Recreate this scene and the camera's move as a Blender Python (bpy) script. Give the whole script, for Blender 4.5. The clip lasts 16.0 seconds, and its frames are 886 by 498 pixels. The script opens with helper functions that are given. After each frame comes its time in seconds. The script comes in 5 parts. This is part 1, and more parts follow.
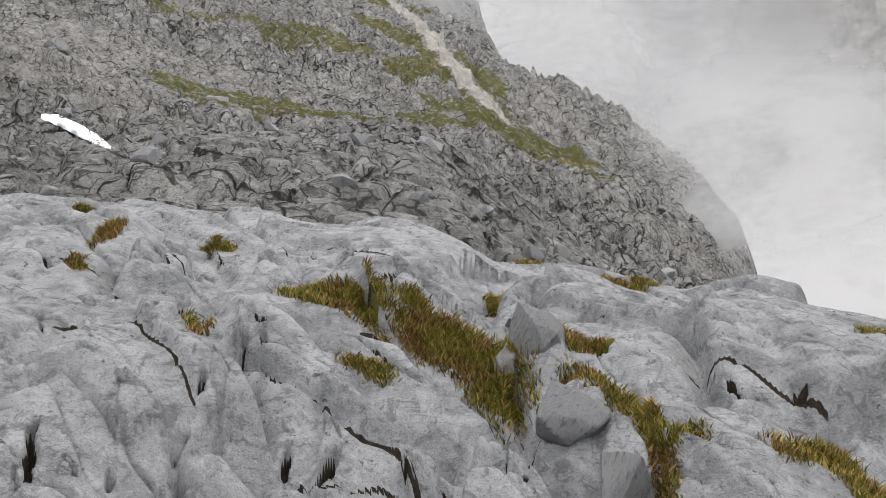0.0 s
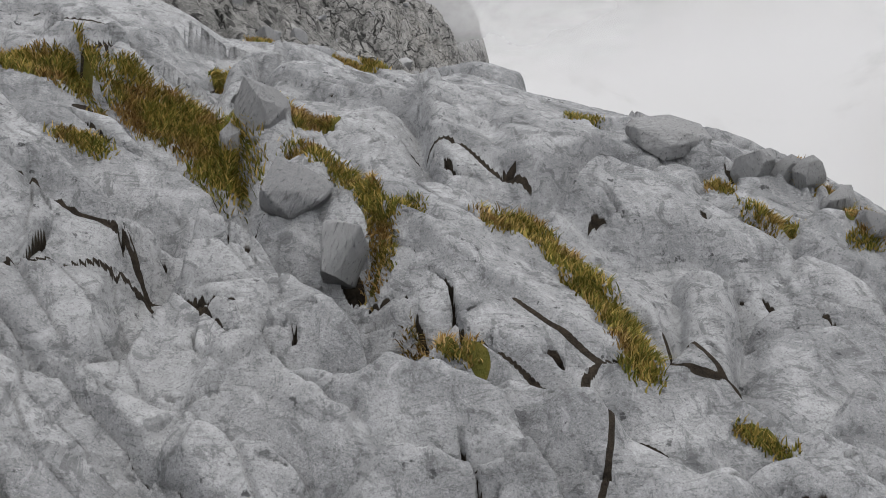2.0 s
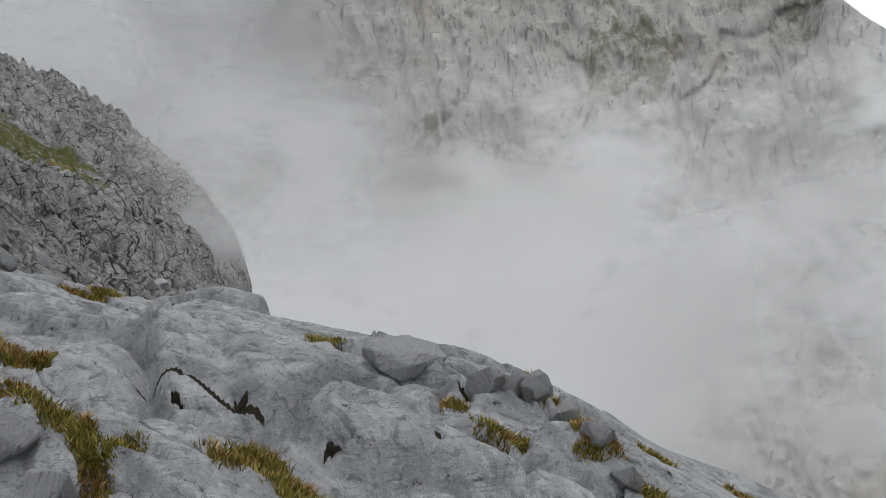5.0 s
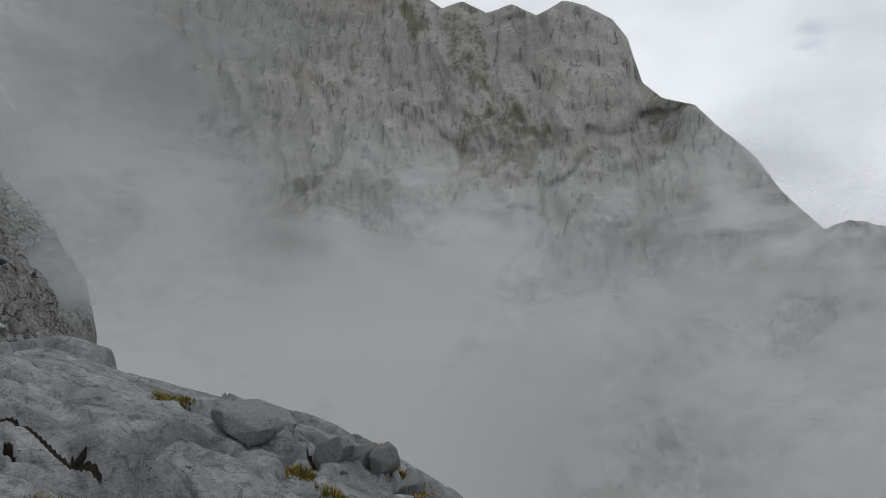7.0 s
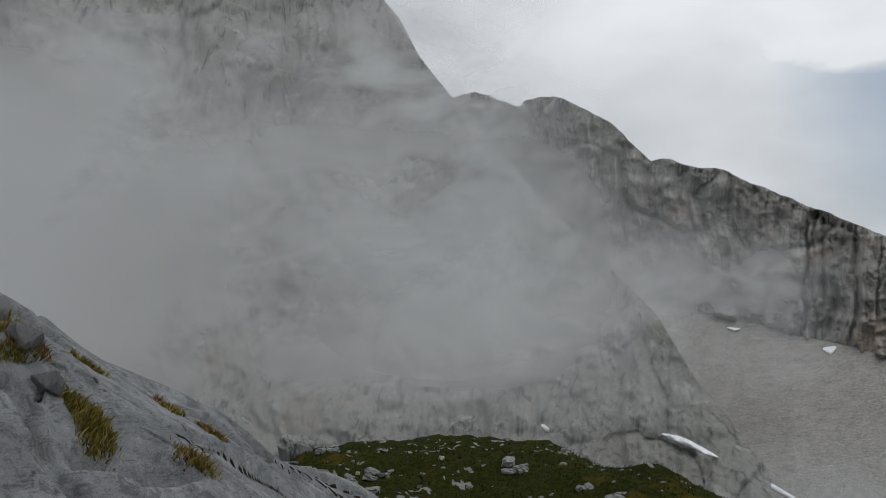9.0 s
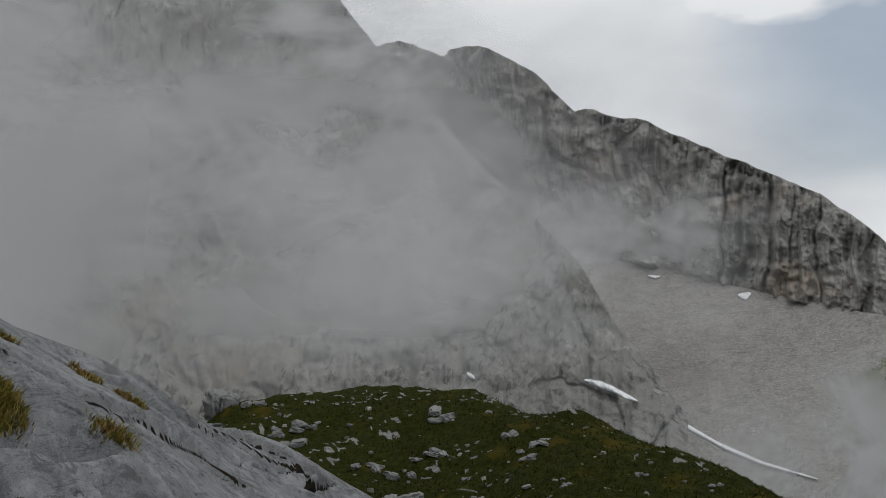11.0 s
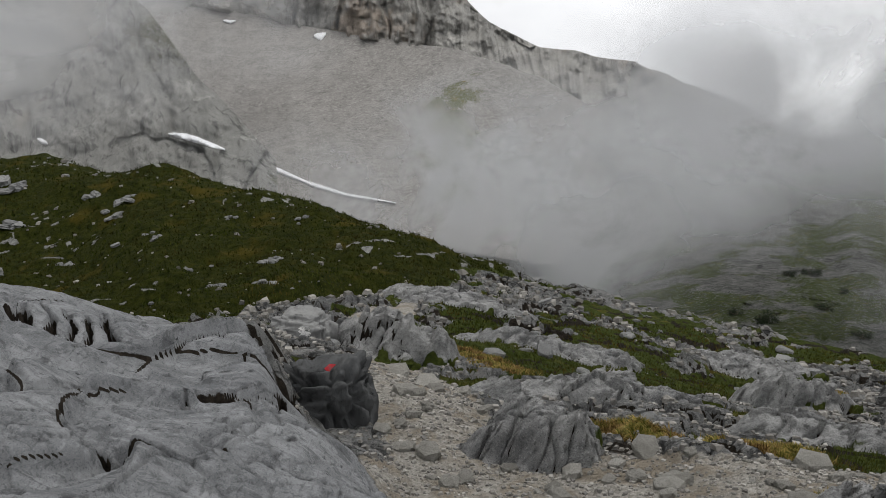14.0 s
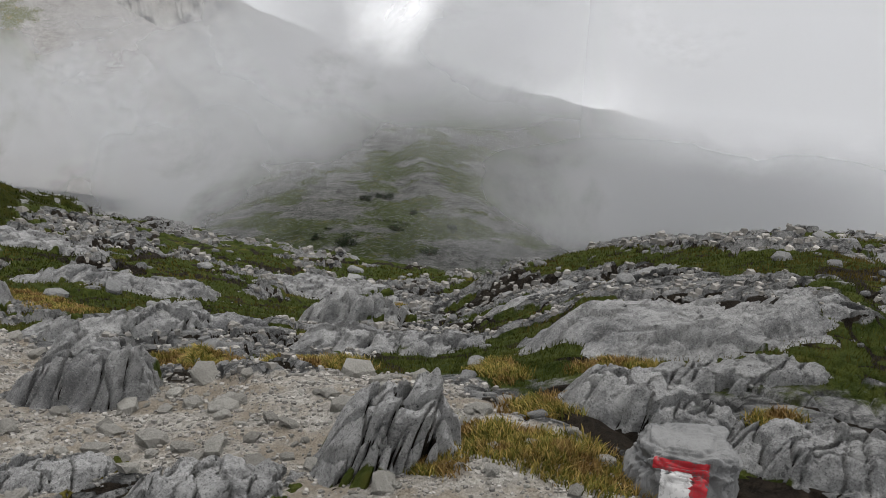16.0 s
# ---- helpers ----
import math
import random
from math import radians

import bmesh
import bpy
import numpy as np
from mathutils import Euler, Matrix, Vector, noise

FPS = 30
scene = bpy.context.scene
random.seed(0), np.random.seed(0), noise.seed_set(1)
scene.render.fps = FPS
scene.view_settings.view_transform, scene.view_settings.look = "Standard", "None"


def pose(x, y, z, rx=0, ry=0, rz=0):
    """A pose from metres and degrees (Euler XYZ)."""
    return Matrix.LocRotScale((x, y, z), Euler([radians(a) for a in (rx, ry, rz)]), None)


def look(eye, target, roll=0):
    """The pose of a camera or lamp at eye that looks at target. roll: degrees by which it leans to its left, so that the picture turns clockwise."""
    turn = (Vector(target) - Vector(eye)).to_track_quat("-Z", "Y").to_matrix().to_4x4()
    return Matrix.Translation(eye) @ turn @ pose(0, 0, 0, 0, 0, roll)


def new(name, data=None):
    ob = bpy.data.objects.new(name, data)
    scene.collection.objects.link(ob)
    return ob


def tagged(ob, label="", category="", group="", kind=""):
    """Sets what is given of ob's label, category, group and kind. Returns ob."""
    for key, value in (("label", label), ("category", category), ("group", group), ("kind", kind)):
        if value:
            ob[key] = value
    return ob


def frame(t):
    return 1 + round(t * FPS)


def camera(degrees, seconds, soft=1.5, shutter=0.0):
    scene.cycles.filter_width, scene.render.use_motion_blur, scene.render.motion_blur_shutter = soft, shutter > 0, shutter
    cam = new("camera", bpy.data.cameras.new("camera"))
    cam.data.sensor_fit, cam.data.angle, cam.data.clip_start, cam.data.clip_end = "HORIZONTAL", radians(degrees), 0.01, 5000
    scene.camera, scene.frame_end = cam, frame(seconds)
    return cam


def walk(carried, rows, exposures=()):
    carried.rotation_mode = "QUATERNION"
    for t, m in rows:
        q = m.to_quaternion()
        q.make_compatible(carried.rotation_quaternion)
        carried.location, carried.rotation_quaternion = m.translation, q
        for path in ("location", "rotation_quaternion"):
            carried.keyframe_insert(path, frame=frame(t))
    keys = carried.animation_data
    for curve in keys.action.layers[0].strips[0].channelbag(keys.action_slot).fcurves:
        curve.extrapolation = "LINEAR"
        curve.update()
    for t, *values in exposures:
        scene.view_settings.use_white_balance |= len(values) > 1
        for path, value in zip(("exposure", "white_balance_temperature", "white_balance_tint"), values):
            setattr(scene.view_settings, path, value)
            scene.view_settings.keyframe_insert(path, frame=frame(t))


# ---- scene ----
cam = camera(49.94, 16.0, soft=0.75)
PATH = [  # seconds, place, tilt, lean, heading
    (0.0, 0.048, 0.338, 1.762, 99.91, -0.74, 0.90),
    (0.5, 0.050, 0.337, 1.748, 97.09, -0.28, -2.67),
    (1.0, 0.053, 0.329, 1.733, 93.68, -0.31, -5.18),
    (1.5, 0.063, 0.328, 1.715, 90.71, -0.41, -8.59),
    (2.0, 0.095, 0.306, 1.710, 87.46, -0.68, -14.70),
    (2.5, 0.122, 0.313, 1.711, 85.93, -1.37, -19.18),
    (3.0, 0.158, 0.305, 1.715, 85.53, -1.03, -23.56),
    (3.5, 0.191, 0.299, 1.702, 84.96, -0.10, -26.83),
    (4.0, 0.216, 0.297, 1.717, 88.91, 0.61, -28.86),
    (4.5, 0.228, 0.302, 1.751, 95.54, 1.80, -28.83),
    (4.7, 0.234, 0.296, 1.754, 97.77, 2.36, -28.15),
    (6.8, 0.182, 0.239, 1.769, 106.31, -0.19, -35.43),
    (7.0, 0.186, 0.220, 1.748, 104.09, -0.10, -37.50),
    (7.5, 0.180, 0.188, 1.750, 102.71, -1.00, -42.48),
    (8.0, 0.197, 0.164, 1.729, 99.83, -0.98, -45.82),
    (8.5, 0.211, 0.135, 1.712, 96.55, -0.65, -53.14),
    (9.0, 0.223, 0.146, 1.721, 95.16, -1.87, -59.93),
    (9.2, 0.221, 0.146, 1.719, 94.76, -1.31, -61.54),
    (11.3, 0.276, 0.173, 1.781, 91.27, -1.12, -65.80),
    (11.5, 0.271, 0.163, 1.771, 90.59, -0.96, -67.66),
    (12.0, 0.242, 0.142, 1.753, 88.26, -0.80, -72.37),
    (12.5, 0.268, 0.127, 1.724, 85.81, -0.39, -76.77),
    (13.0, 0.277, 0.097, 1.701, 83.35, 0.30, -79.50),
    (13.5, 0.273, 0.039, 1.679, 79.37, 1.32, -84.58),
    (14.0, 0.267, -0.010, 1.670, 77.01, 2.01, -89.14),
    (14.5, 0.245, -0.068, 1.663, 75.78, 2.03, -94.43),
    (15.0, 0.225, -0.124, 1.659, 74.27, 1.54, -100.25),
    (15.5, 0.207, -0.167, 1.659, 73.26, -0.21, -106.78),
    (16.0, 0.201, -0.192, 1.661, 72.75, -1.94, -113.53),
]
walk(cam, [(t, pose(x, y, z, a, b, c)) for t, x, y, z, a, b, c in PATH],
     exposures=((0.0, 0.84, 6600, 11), (3.0, 0.66, 6500, 10), (4.7, 0.40, 6400, 9), (6.8, -0.38, 6250, 7), (9.2, -0.58, 6300, 7), (12.5, -0.62, 6450, 8), (14.0, -0.15, 6500, 9), (16.0, 0.28, 6500, 10)))

# ---- light and sky ----
SUN_EL, SUN_AZ = 76.0, 125.0            # degrees above the horizon; bearing from +y towards +x


def sky_world():
    w = bpy.data.worlds.new("sky")
    w.use_nodes = True
    scene.world = w
    nt = w.node_tree
    nt.nodes.clear()
    nd, ln = nt.nodes.new, nt.links.new
    out, mix = nd("ShaderNodeOutputWorld"), nd("ShaderNodeMixShader")
    blue, cloud = nd("ShaderNodeBackground"), nd("ShaderNodeBackground")
    sky = nd("ShaderNodeTexSky")
    sky.sky_type, sky.sun_disc = "NISHITA", False
    sky.sun_elevation, sky.sun_rotation = radians(SUN_EL), radians(SUN_AZ)
    ln(sky.outputs["Color"], blue.inputs["Color"])
    blue.inputs["Strength"].default_value = 0.10
    co, mp = nd("ShaderNodeTexCoord"), nd("ShaderNodeMapping")
    mp.inputs["Scale"].default_value = (1.0, 1.0, 2.2)
    mp.inputs["Location"].default_value = (0.35, 1.9, 0.4)
    ln(co.outputs["Generated"], mp.inputs["Vector"])
    big, fine = nd("ShaderNodeTexNoise"), nd("ShaderNodeTexNoise")
    for n, s, d, r in ((big, 2.3, 6.0, 0.55), (fine, 3.2, 5.0, 0.5)):
        n.inputs["Scale"].default_value, n.inputs["Detail"].default_value, n.inputs["Roughness"].default_value = s, d, r
        ln(mp.outputs["Vector"], n.inputs["Vector"])
    cover = nd("ShaderNodeMapRange")
    cover.inputs["From Min"].default_value, cover.inputs["From Max"].default_value = 0.22, 0.36
    ln(big.outputs["Fac"], cover.inputs["Value"])
    shade = nd("ShaderNodeValToRGB")
    shade.color_ramp.elements[0].position, shade.color_ramp.elements[0].color = 0.30, (0.66, 0.67, 0.70, 1)
    shade.color_ramp.elements[1].position, shade.color_ramp.elements[1].color = 0.66, (1.0, 1.0, 1.02, 1)
    ln(fine.outputs["Fac"], shade.inputs["Fac"])
    deck, sep, dim = nd("ShaderNodeMapRange"), nd("ShaderNodeSeparateXYZ"), nd("ShaderNodeMix")   # cloud a tenth brighter overhead, to lift the light on the ground
    ln(co.outputs["Generated"], sep.inputs["Vector"])
    ln(sep.outputs["Z"], deck.inputs["Value"])
    deck.inputs["From Min"].default_value, deck.inputs["From Max"].default_value = 0.42, 0.9
    deck.inputs["To Min"].default_value, deck.inputs["To Max"].default_value = 1.0, 1.1
    dim.data_type, dim.blend_type = "RGBA", "MULTIPLY"
    dim.inputs[0].default_value = 1.0
    ln(shade.outputs["Color"], dim.inputs[6])
    ln(deck.outputs["Result"], dim.inputs[7])
    ln(dim.outputs[2], cloud.inputs["Color"])
    cloud.inputs["Strength"].default_value = 1.22
    gap, near, thin = nd("ShaderNodeVectorMath"), nd("ShaderNodeMapRange"), nd("ShaderNodeMath")      # the break in the cloud over the ridge
    gap.operation, thin.operation = "DOT_PRODUCT", "MULTIPLY"
    gap.inputs[1].default_value = (math.sin(radians(95)) * 0.955, math.cos(radians(95)) * 0.955, 0.296)
    ln(co.outputs["Generated"], gap.inputs[0])
    ln(gap.outputs["Value"], near.inputs["Value"])
    near.interpolation_type = "SMOOTHSTEP"
    near.inputs["From Min"].default_value, near.inputs["From Max"].default_value = 0.990, 0.955
    near.inputs["To Min"].default_value, near.inputs["To Max"].default_value = 0.42, 1.0
    soft = nd("ShaderNodeMapRange")
    soft.inputs["From Min"].default_value, soft.inputs["From Max"].default_value = 0.44, 0.60
    ln(fine.outputs["Fac"], soft.inputs["Value"])
    both = nd("ShaderNodeMath")
    both.operation = "MAXIMUM"
    ln(near.outputs["Result"], both.inputs[0])
    ln(soft.outputs["Result"], both.inputs[1])
    ln(cover.outputs["Result"], thin.inputs[0])
    high, lift = nd("ShaderNodeMapRange"), nd("ShaderNodeMath")
    lift.operation = "MAXIMUM"
    ln(sep.outputs["Z"], high.inputs["Value"])
    high.inputs["From Min"].default_value, high.inputs["From Max"].default_value = 0.10, 0.17
    high.inputs["To Min"].default_value, high.inputs["To Max"].default_value = 1.0, 0.0
    ln(both.outputs[0], lift.inputs[0])
    ln(high.outputs["Result"], lift.inputs[1])
    ln(lift.outputs[0], thin.inputs[1])
    ln(thin.outputs[0], mix.inputs["Fac"])
    ln(blue.outputs["Background"], mix.inputs[1])
    ln(cloud.outputs["Background"], mix.inputs[2])
    ln(mix.outputs["Shader"], out.inputs["Surface"])


sky_world()
sun = new("sun", bpy.data.lights.new("sun", "SUN"))
sun.data.energy, sun.data.angle, sun.data.color = 1.3, radians(24), (1.0, 0.96, 0.9)
sun.matrix_world = look((40 * math.sin(radians(SUN_AZ)), 40 * math.cos(radians(SUN_AZ)), 40 * math.tan(radians(SUN_EL))), (0, 0, 0))


# ---- numbers: noise over arrays ----
def lattice(ix, iy, seed):
    h = (ix * 374761393 + iy * 668265263 + seed * 974634777) & 0xFFFFFFFF
    h = ((h ^ (h >> 13)) * 1274126177) & 0xFFFFFFFF
    h = ((h ^ (h >> 16)) * 2246822519) & 0xFFFFFFFF
    return ((h ^ (h >> 15)) & 0xFFFFFF) / float(0xFFFFFF)


def value_noise(x, y, seed):
    """Smooth noise from 0 to 1."""
    fx, fy = np.floor(x), np.floor(y)
    ix, iy = fx.astype(np.int64), fy.astype(np.int64)
    u, v = x - fx, y - fy
    u, v = u * u * u * (u * (u * 6 - 15) + 10), v * v * v * (v * (v * 6 - 15) + 10)
    a, b = lattice(ix, iy, seed), lattice(ix + 1, iy, seed)
    c, d = lattice(ix, iy + 1, seed), lattice(ix + 1, iy + 1, seed)
    return (a * (1 - u) + b * u) * (1 - v) + (c * (1 - u) + d * u) * v


def fbm(x, y, seed, octaves=4, gain=0.5):
    """Layered noise about 0, from about -1 to 1."""
    total, amp, norm = np.zeros_like(x), 1.0, 0.0
    for k in range(octaves):
        total += amp * (value_noise(x * 2 ** k + 17.3 * k, y * 2 ** k - 9.1 * k, seed + k) * 2 - 1)
        norm += amp
        amp *= gain
    return total / norm * 1.5


def ridged(x, y, seed, octaves=4):
    total, amp, norm = np.zeros_like(x), 1.0, 0.0
    for k in range(octaves):
        total += amp * (1 - np.abs(value_noise(x * 2 ** k + 5.7 * k, y * 2 ** k + 3.3 * k, seed + k) * 2 - 1))
        norm += amp
        amp *= 0.5
    return total / norm


def cells(x, y, seed):
    """Distances to the nearest and second-nearest cell centre, and a number for the nearest cell."""
    ix, iy = np.floor(x).astype(np.int64), np.floor(y).astype(np.int64)
    f1, f2, who = np.full_like(x, 9.0), np.full_like(x, 9.0), np.zeros_like(x)
    for dx in (-1, 0, 1):
        for dy in (-1, 0, 1):
            cx, cy = ix + dx, iy + dy
            d = np.hypot(cx + lattice(cx, cy, seed) - x, cy + lattice(cx, cy, seed + 7) - y)
            near = d < f1
            f2 = np.where(near, f1, np.minimum(f2, d))
            who = np.where(near, lattice(cx, cy, seed + 13), who)
            f1 = np.where(near, d, f1)
    return f1, f2, who


def facets(x, y, seed):
    """Tilted flat pieces that meet along joints: their height, and how near a joint is."""
    ix, iy = np.floor(x).astype(np.int64), np.floor(y).astype(np.int64)
    f1, f2, high = np.full_like(x, 9.0), np.full_like(x, 9.0), np.zeros_like(x)
    for dx in (-1, 0, 1):
        for dy in (-1, 0, 1):
            cx, cy = ix + dx, iy + dy
            ox, oy = x - cx - lattice(cx, cy, seed), y - cy - lattice(cx, cy, seed + 7)
            d = np.hypot(ox, oy)
            near = d < f1
            f2 = np.where(near, f1, np.minimum(f2, d))
            high = np.where(near, ox * (lattice(cx, cy, seed + 13) - 0.5) + oy * (lattice(cx, cy, seed + 17) - 0.5) + 0.3 * (lattice(cx, cy, seed + 19) - 0.5), high)
            f1 = np.where(near, d, f1)
    return high, f2 - f1


def smooth(a, b, x):
    t = np.clip((x - a) / (b - a), 0, 1)
    return t * t * (3 - 2 * t)


def bump_at(x, y, cx, cy, rx, ry, turn=0.0):
    """A round hump from 1 at its centre to 0 at its rim."""
    c, s = math.cos(radians(turn)), math.sin(radians(turn))
    u, v = ((x - cx) * c + (y - cy) * s) / rx, (-(x - cx) * s + (y - cy) * c) / ry
    return np.clip(1 - u * u - v * v, 0, 1)


def line_at(x, y, points):
    """Distance to a line through the points, the side of it, and how far along."""
    best, side, along, gone = np.full_like(x, 1e9), np.zeros_like(x), np.zeros_like(x), 0.0
    for (ax, ay), (bx, by) in zip(points, points[1:]):
        lx, ly = bx - ax, by - ay
        size = math.hypot(lx, ly)
        t = np.clip(((x - ax) * lx + (y - ay) * ly) / size ** 2, 0, 1)
        d = np.hypot(x - ax - t * lx, y - ay - t * ly)
        s = ((x - ax) * ly - (y - ay) * lx) / size
        near = d < best
        best, side, along = np.where(near, d, best), np.where(near, s, side), np.where(near, gone + t * size, along)
        gone += size
    return best, side, along / gone

# ---- the lie of the land: height in metres at distances from the viewpoint, bearing by bearing ----
VIEW_A = {
    -60: ((1, .4), (4, 2.0), (8, 3.6), (20, 7), (60, 22), (140, 50), (170, 52)),
    -25: ((1.2, .45), (2, 1.05), (3.8, 2.1), (6.4, 3.0), (8.5, 3.3), (12, 3.9), (25, 8.5), (45, 16.5), (70, 28), (110, 52), (150, 80), (170, 76)),
    -12: ((1.2, .35), (2, .75), (3.4, 1.7), (4.1, 2.06), (6.2, 2.85), (8, 3.3), (11, 3.6), (22, 8), (32, 11.5), (40, 12), (70, 26), (110, 53), (150, 84), (170, 80)),
    -4: ((1.2, .3), (2, .5), (3.4, 1.5), (5.1, 2.5), (7, 3.1), (10, 3.4), (20, 7), (34, 12.5), (50, 16.5), (80, 30), (120, 55), (150, 82), (170, 76)),
    0.9: ((1.2, .25), (2, .32), (3.3, 1.35), (4.4, 2.03), (6.5, 2.85), (9, 3), (20, 6), (36, 11.5), (60, 21), (90, 34), (120, 53), (135, 67), (140, 40), (170, 0)),
    2.9: ((1.2, .25), (2, .3), (3.3, 1.35), (4.4, 2.0), (6.6, 2.8), (9, 2.9), (20, 5.5), (38, 11), (64, 21), (95, 35), (124, 51), (130, 30), (170, -20)),
    6.7: ((1.2, .2), (2, .28), (3, 1.1), (4, 1.8), (5.5, 2.5), (6.8, 2.78), (9, 2.7), (20, 4.5), (40, 10), (70, 21), (110, 41), (120, 46), (126, 30), (170, -30)),
    10.9: ((1.2, .2), (2, .28), (3, 1.1), (4, 1.8), (5.5, 2.45), (6.8, 2.7), (9, 2.5), (20, 3.6), (40, 8.5), (70, 19), (115, 37.6), (120, 20), (170, -40)),
    14.3: ((1.2, .2), (2, .28), (3, 1.1), (4, 1.78), (5.2, 2.3), (6.7, 2.62), (9, 2.3), (20, 3), (40, 6.5), (70, 15), (108, 30.2), (112, 10), (170, -45)),
    16.4: ((1.2, .2), (2, .28), (3, 1.1), (4, 1.75), (5.2, 2.25), (6.7, 2.63), (9, 2.2), (20, 2.4), (40, 5), (70, 11), (100, 23.2), (104, 2), (170, -50)),
    17.5: ((1.2, .2), (2, .28), (3, 1.1), (4, 1.72), (5.2, 2.2), (6.7, 2.6), (9, 2.1), (20, 2), (40, 3.5), (70, 7), (98, 17.2), (102, -5), (170, -50)),
    18.25: ((1.2, .2), (2, .28), (3, 1.1), (4, 1.7), (5, 2.15), (6.7, 2.57), (9, 1.8), (20, 0), (40, -4), (100, -30), (170, -60)),
}
VIEW_B = {
    24: ((1.2, .2), (2, .27), (3, 1.06), (4, 1.62), (5, 2.03), (6.5, 2.29), (9, 1.4), (20, -2), (100, -40), (170, -60)),
    30: ((1.2, .15), (2, .24), (3, .95), (4, 1.5), (5, 1.92), (6, 2.15), (8.5, 1.2), (20, -3), (100, -40), (170, -60)),
    37: ((1.2, .1), (2, .18), (3, .82), (4, 1.45), (5, 1.67), (6.4, 1.82), (8.5, .8), (20, -3.5), (100, -40), (170, -60)),
    41: ((1.2, .07), (2, .13), (3, .74), (4, 1.26), (5, 1.48), (6.2, 1.49), (8.5, .4), (20, -4), (60, -15), (100, -40), (170, -60)),
    44: ((1.2, .05), (2, .1), (3, .7), (4, 1.12), (5, 1.3), (6.2, 1.36), (8.5, .3), (20, -4), (60, -15), (100, -40), (170, -60)),
    47: ((1.2, .03), (2, .06), (3, .62), (4, 1.0), (5, 1.16), (6.2, 1.24), (8.5, .1), (20, -4.2), (60, -12), (100, -40), (170, -60)),
    52: ((1.2, 0), (2, 0), (3, .5), (4, .82), (6, .78), (7.6, .71), (9.5, -.6), (20, -4.5), (40, -6), (55, -4.95), (62, -7), (100, -40), (170, -60)),
    60: ((1.2, -.05), (2, -.1), (3, .25), (4, .45), (5.5, .33), (7.2, .22), (8, .12), (9.5, -1), (20, -4.6), (39, -6.3), (58, -4.0), (66, -6), (100, -38), (170, -60)),
    66: ((1.2, -.05), (2, -.1), (3, .1), (4, .3), (5.1, .16), (7.5, -.05), (9.5, -1.2), (20, -4.4), (36, -6), (57, -3.85), (64, -6), (100, -38), (170, -60)),
    72: ((1.2, -.05), (2, -.1), (3, 0), (4, .15), (6.6, -.17), (7.2, -.26), (9, -1.2), (10.7, -1.5), (18, -3.4), (24, -4.5), (36, -4.5), (48, -4.1), (55, -7), (100, -38), (170, -60)),
    77: ((1.2, -.05), (2, -.1), (3, -.05), (4, .02), (5.5, .0), (6.6, -.2), (7.2, -.75), (10.7, -1.6), (18, -3.5), (26, -4.4), (34, -4.5), (42, -4.55), (50, -8), (100, -38), (170, -60)),
    81: ((1.2, -.05), (2, -.1), (3, -.1), (4.3, -.12), (5.5, -.7), (7.4, -.82), (12.6, -2.35), (20, -3.8), (31, -4.4), (38, -4.95), (46, -8), (100, -38), (170, -60)),
    88: ((1.2, -.05), (2, -.1), (3, -.2), (4.5, -.6), (6.9, -.95), (9.2, -1.69), (16, -3.3), (22, -4.1), (32, -5.5), (36, -6.4), (45, -11), (100, -38), (170, -60)),
}
VIEW_C = {
    93: ((1.2, -.05), (2, -.12), (3, -.3), (4.7, -.62), (9.2, -1.75), (16, -3.5), (25, -5.2), (34, -7), (42, -12), (100, -40), (170, -60)),
    100: ((1.2, -.05), (2, -.15), (4.3, -.48), (7, -1.2), (13, -3.1), (18.4, -4.3), (23.3, -5.44), (30, -6.9), (38, -12), (100, -40), (170, -60)),
    107: ((1.2, -.05), (2, -.15), (4.8, -.48), (8, -1.6), (15.8, -4.3), (20, -4.95), (26, -6.4), (34, -11), (100, -40), (170, -60)),
    114: ((1.2, -.05), (2, -.1), (4.3, -.3), (8, -1.6), (14, -3.65), (19, -4.9), (24, -6.25), (32, -11), (100, -40), (170, -60)),
    120: ((1.2, -.05), (2, -.1), (3.6, -.18), (5.2, -.54), (9, -1.6), (14.7, -2.95), (20, -5), (28, -9.5), (100, -40), (170, -60)),
    124: ((1.2, -.05), (2, -.1), (3.6, -.18), (6.5, -.62), (10, -1.7), (15, -2.8), (30, -7.2), (40, -11), (100, -40), (170, -60)),
    130: ((1.2, -.05), (2, -.1), (4, -.3), (5, -.35), (7, -.6), (11.4, -1.57), (16, -2.9), (35, -7.9), (45, -13), (100, -40), (170, -60)),
    138: ((1.2, -.05), (2, -.1), (4, -.25), (6, -.2), (9, -.8), (14, -2), (36, -7.4), (48, -14), (100, -40), (170, -60)),
    180: ((1.2, 0), (5, -.3), (20, -3), (60, -14), (100, -30), (170, -60)),
}
LAY = {**VIEW_A, **VIEW_B, **VIEW_C}
BEARINGS = sorted(LAY)
LOG_R = np.linspace(math.log(1.0), math.log(170.0), 700)
TABLE = np.array([np.interp(np.exp(LOG_R), *np.array(LAY[b]).T) for b in BEARINGS])
for _ in range(3):                                           # round the kinks between the given heights
    TABLE[:, 4:-4] = sum(TABLE[:, 4 + k:696 + k] for k in (-4, -3, -2, -1, 0, 1, 2, 3, 4)) / 9


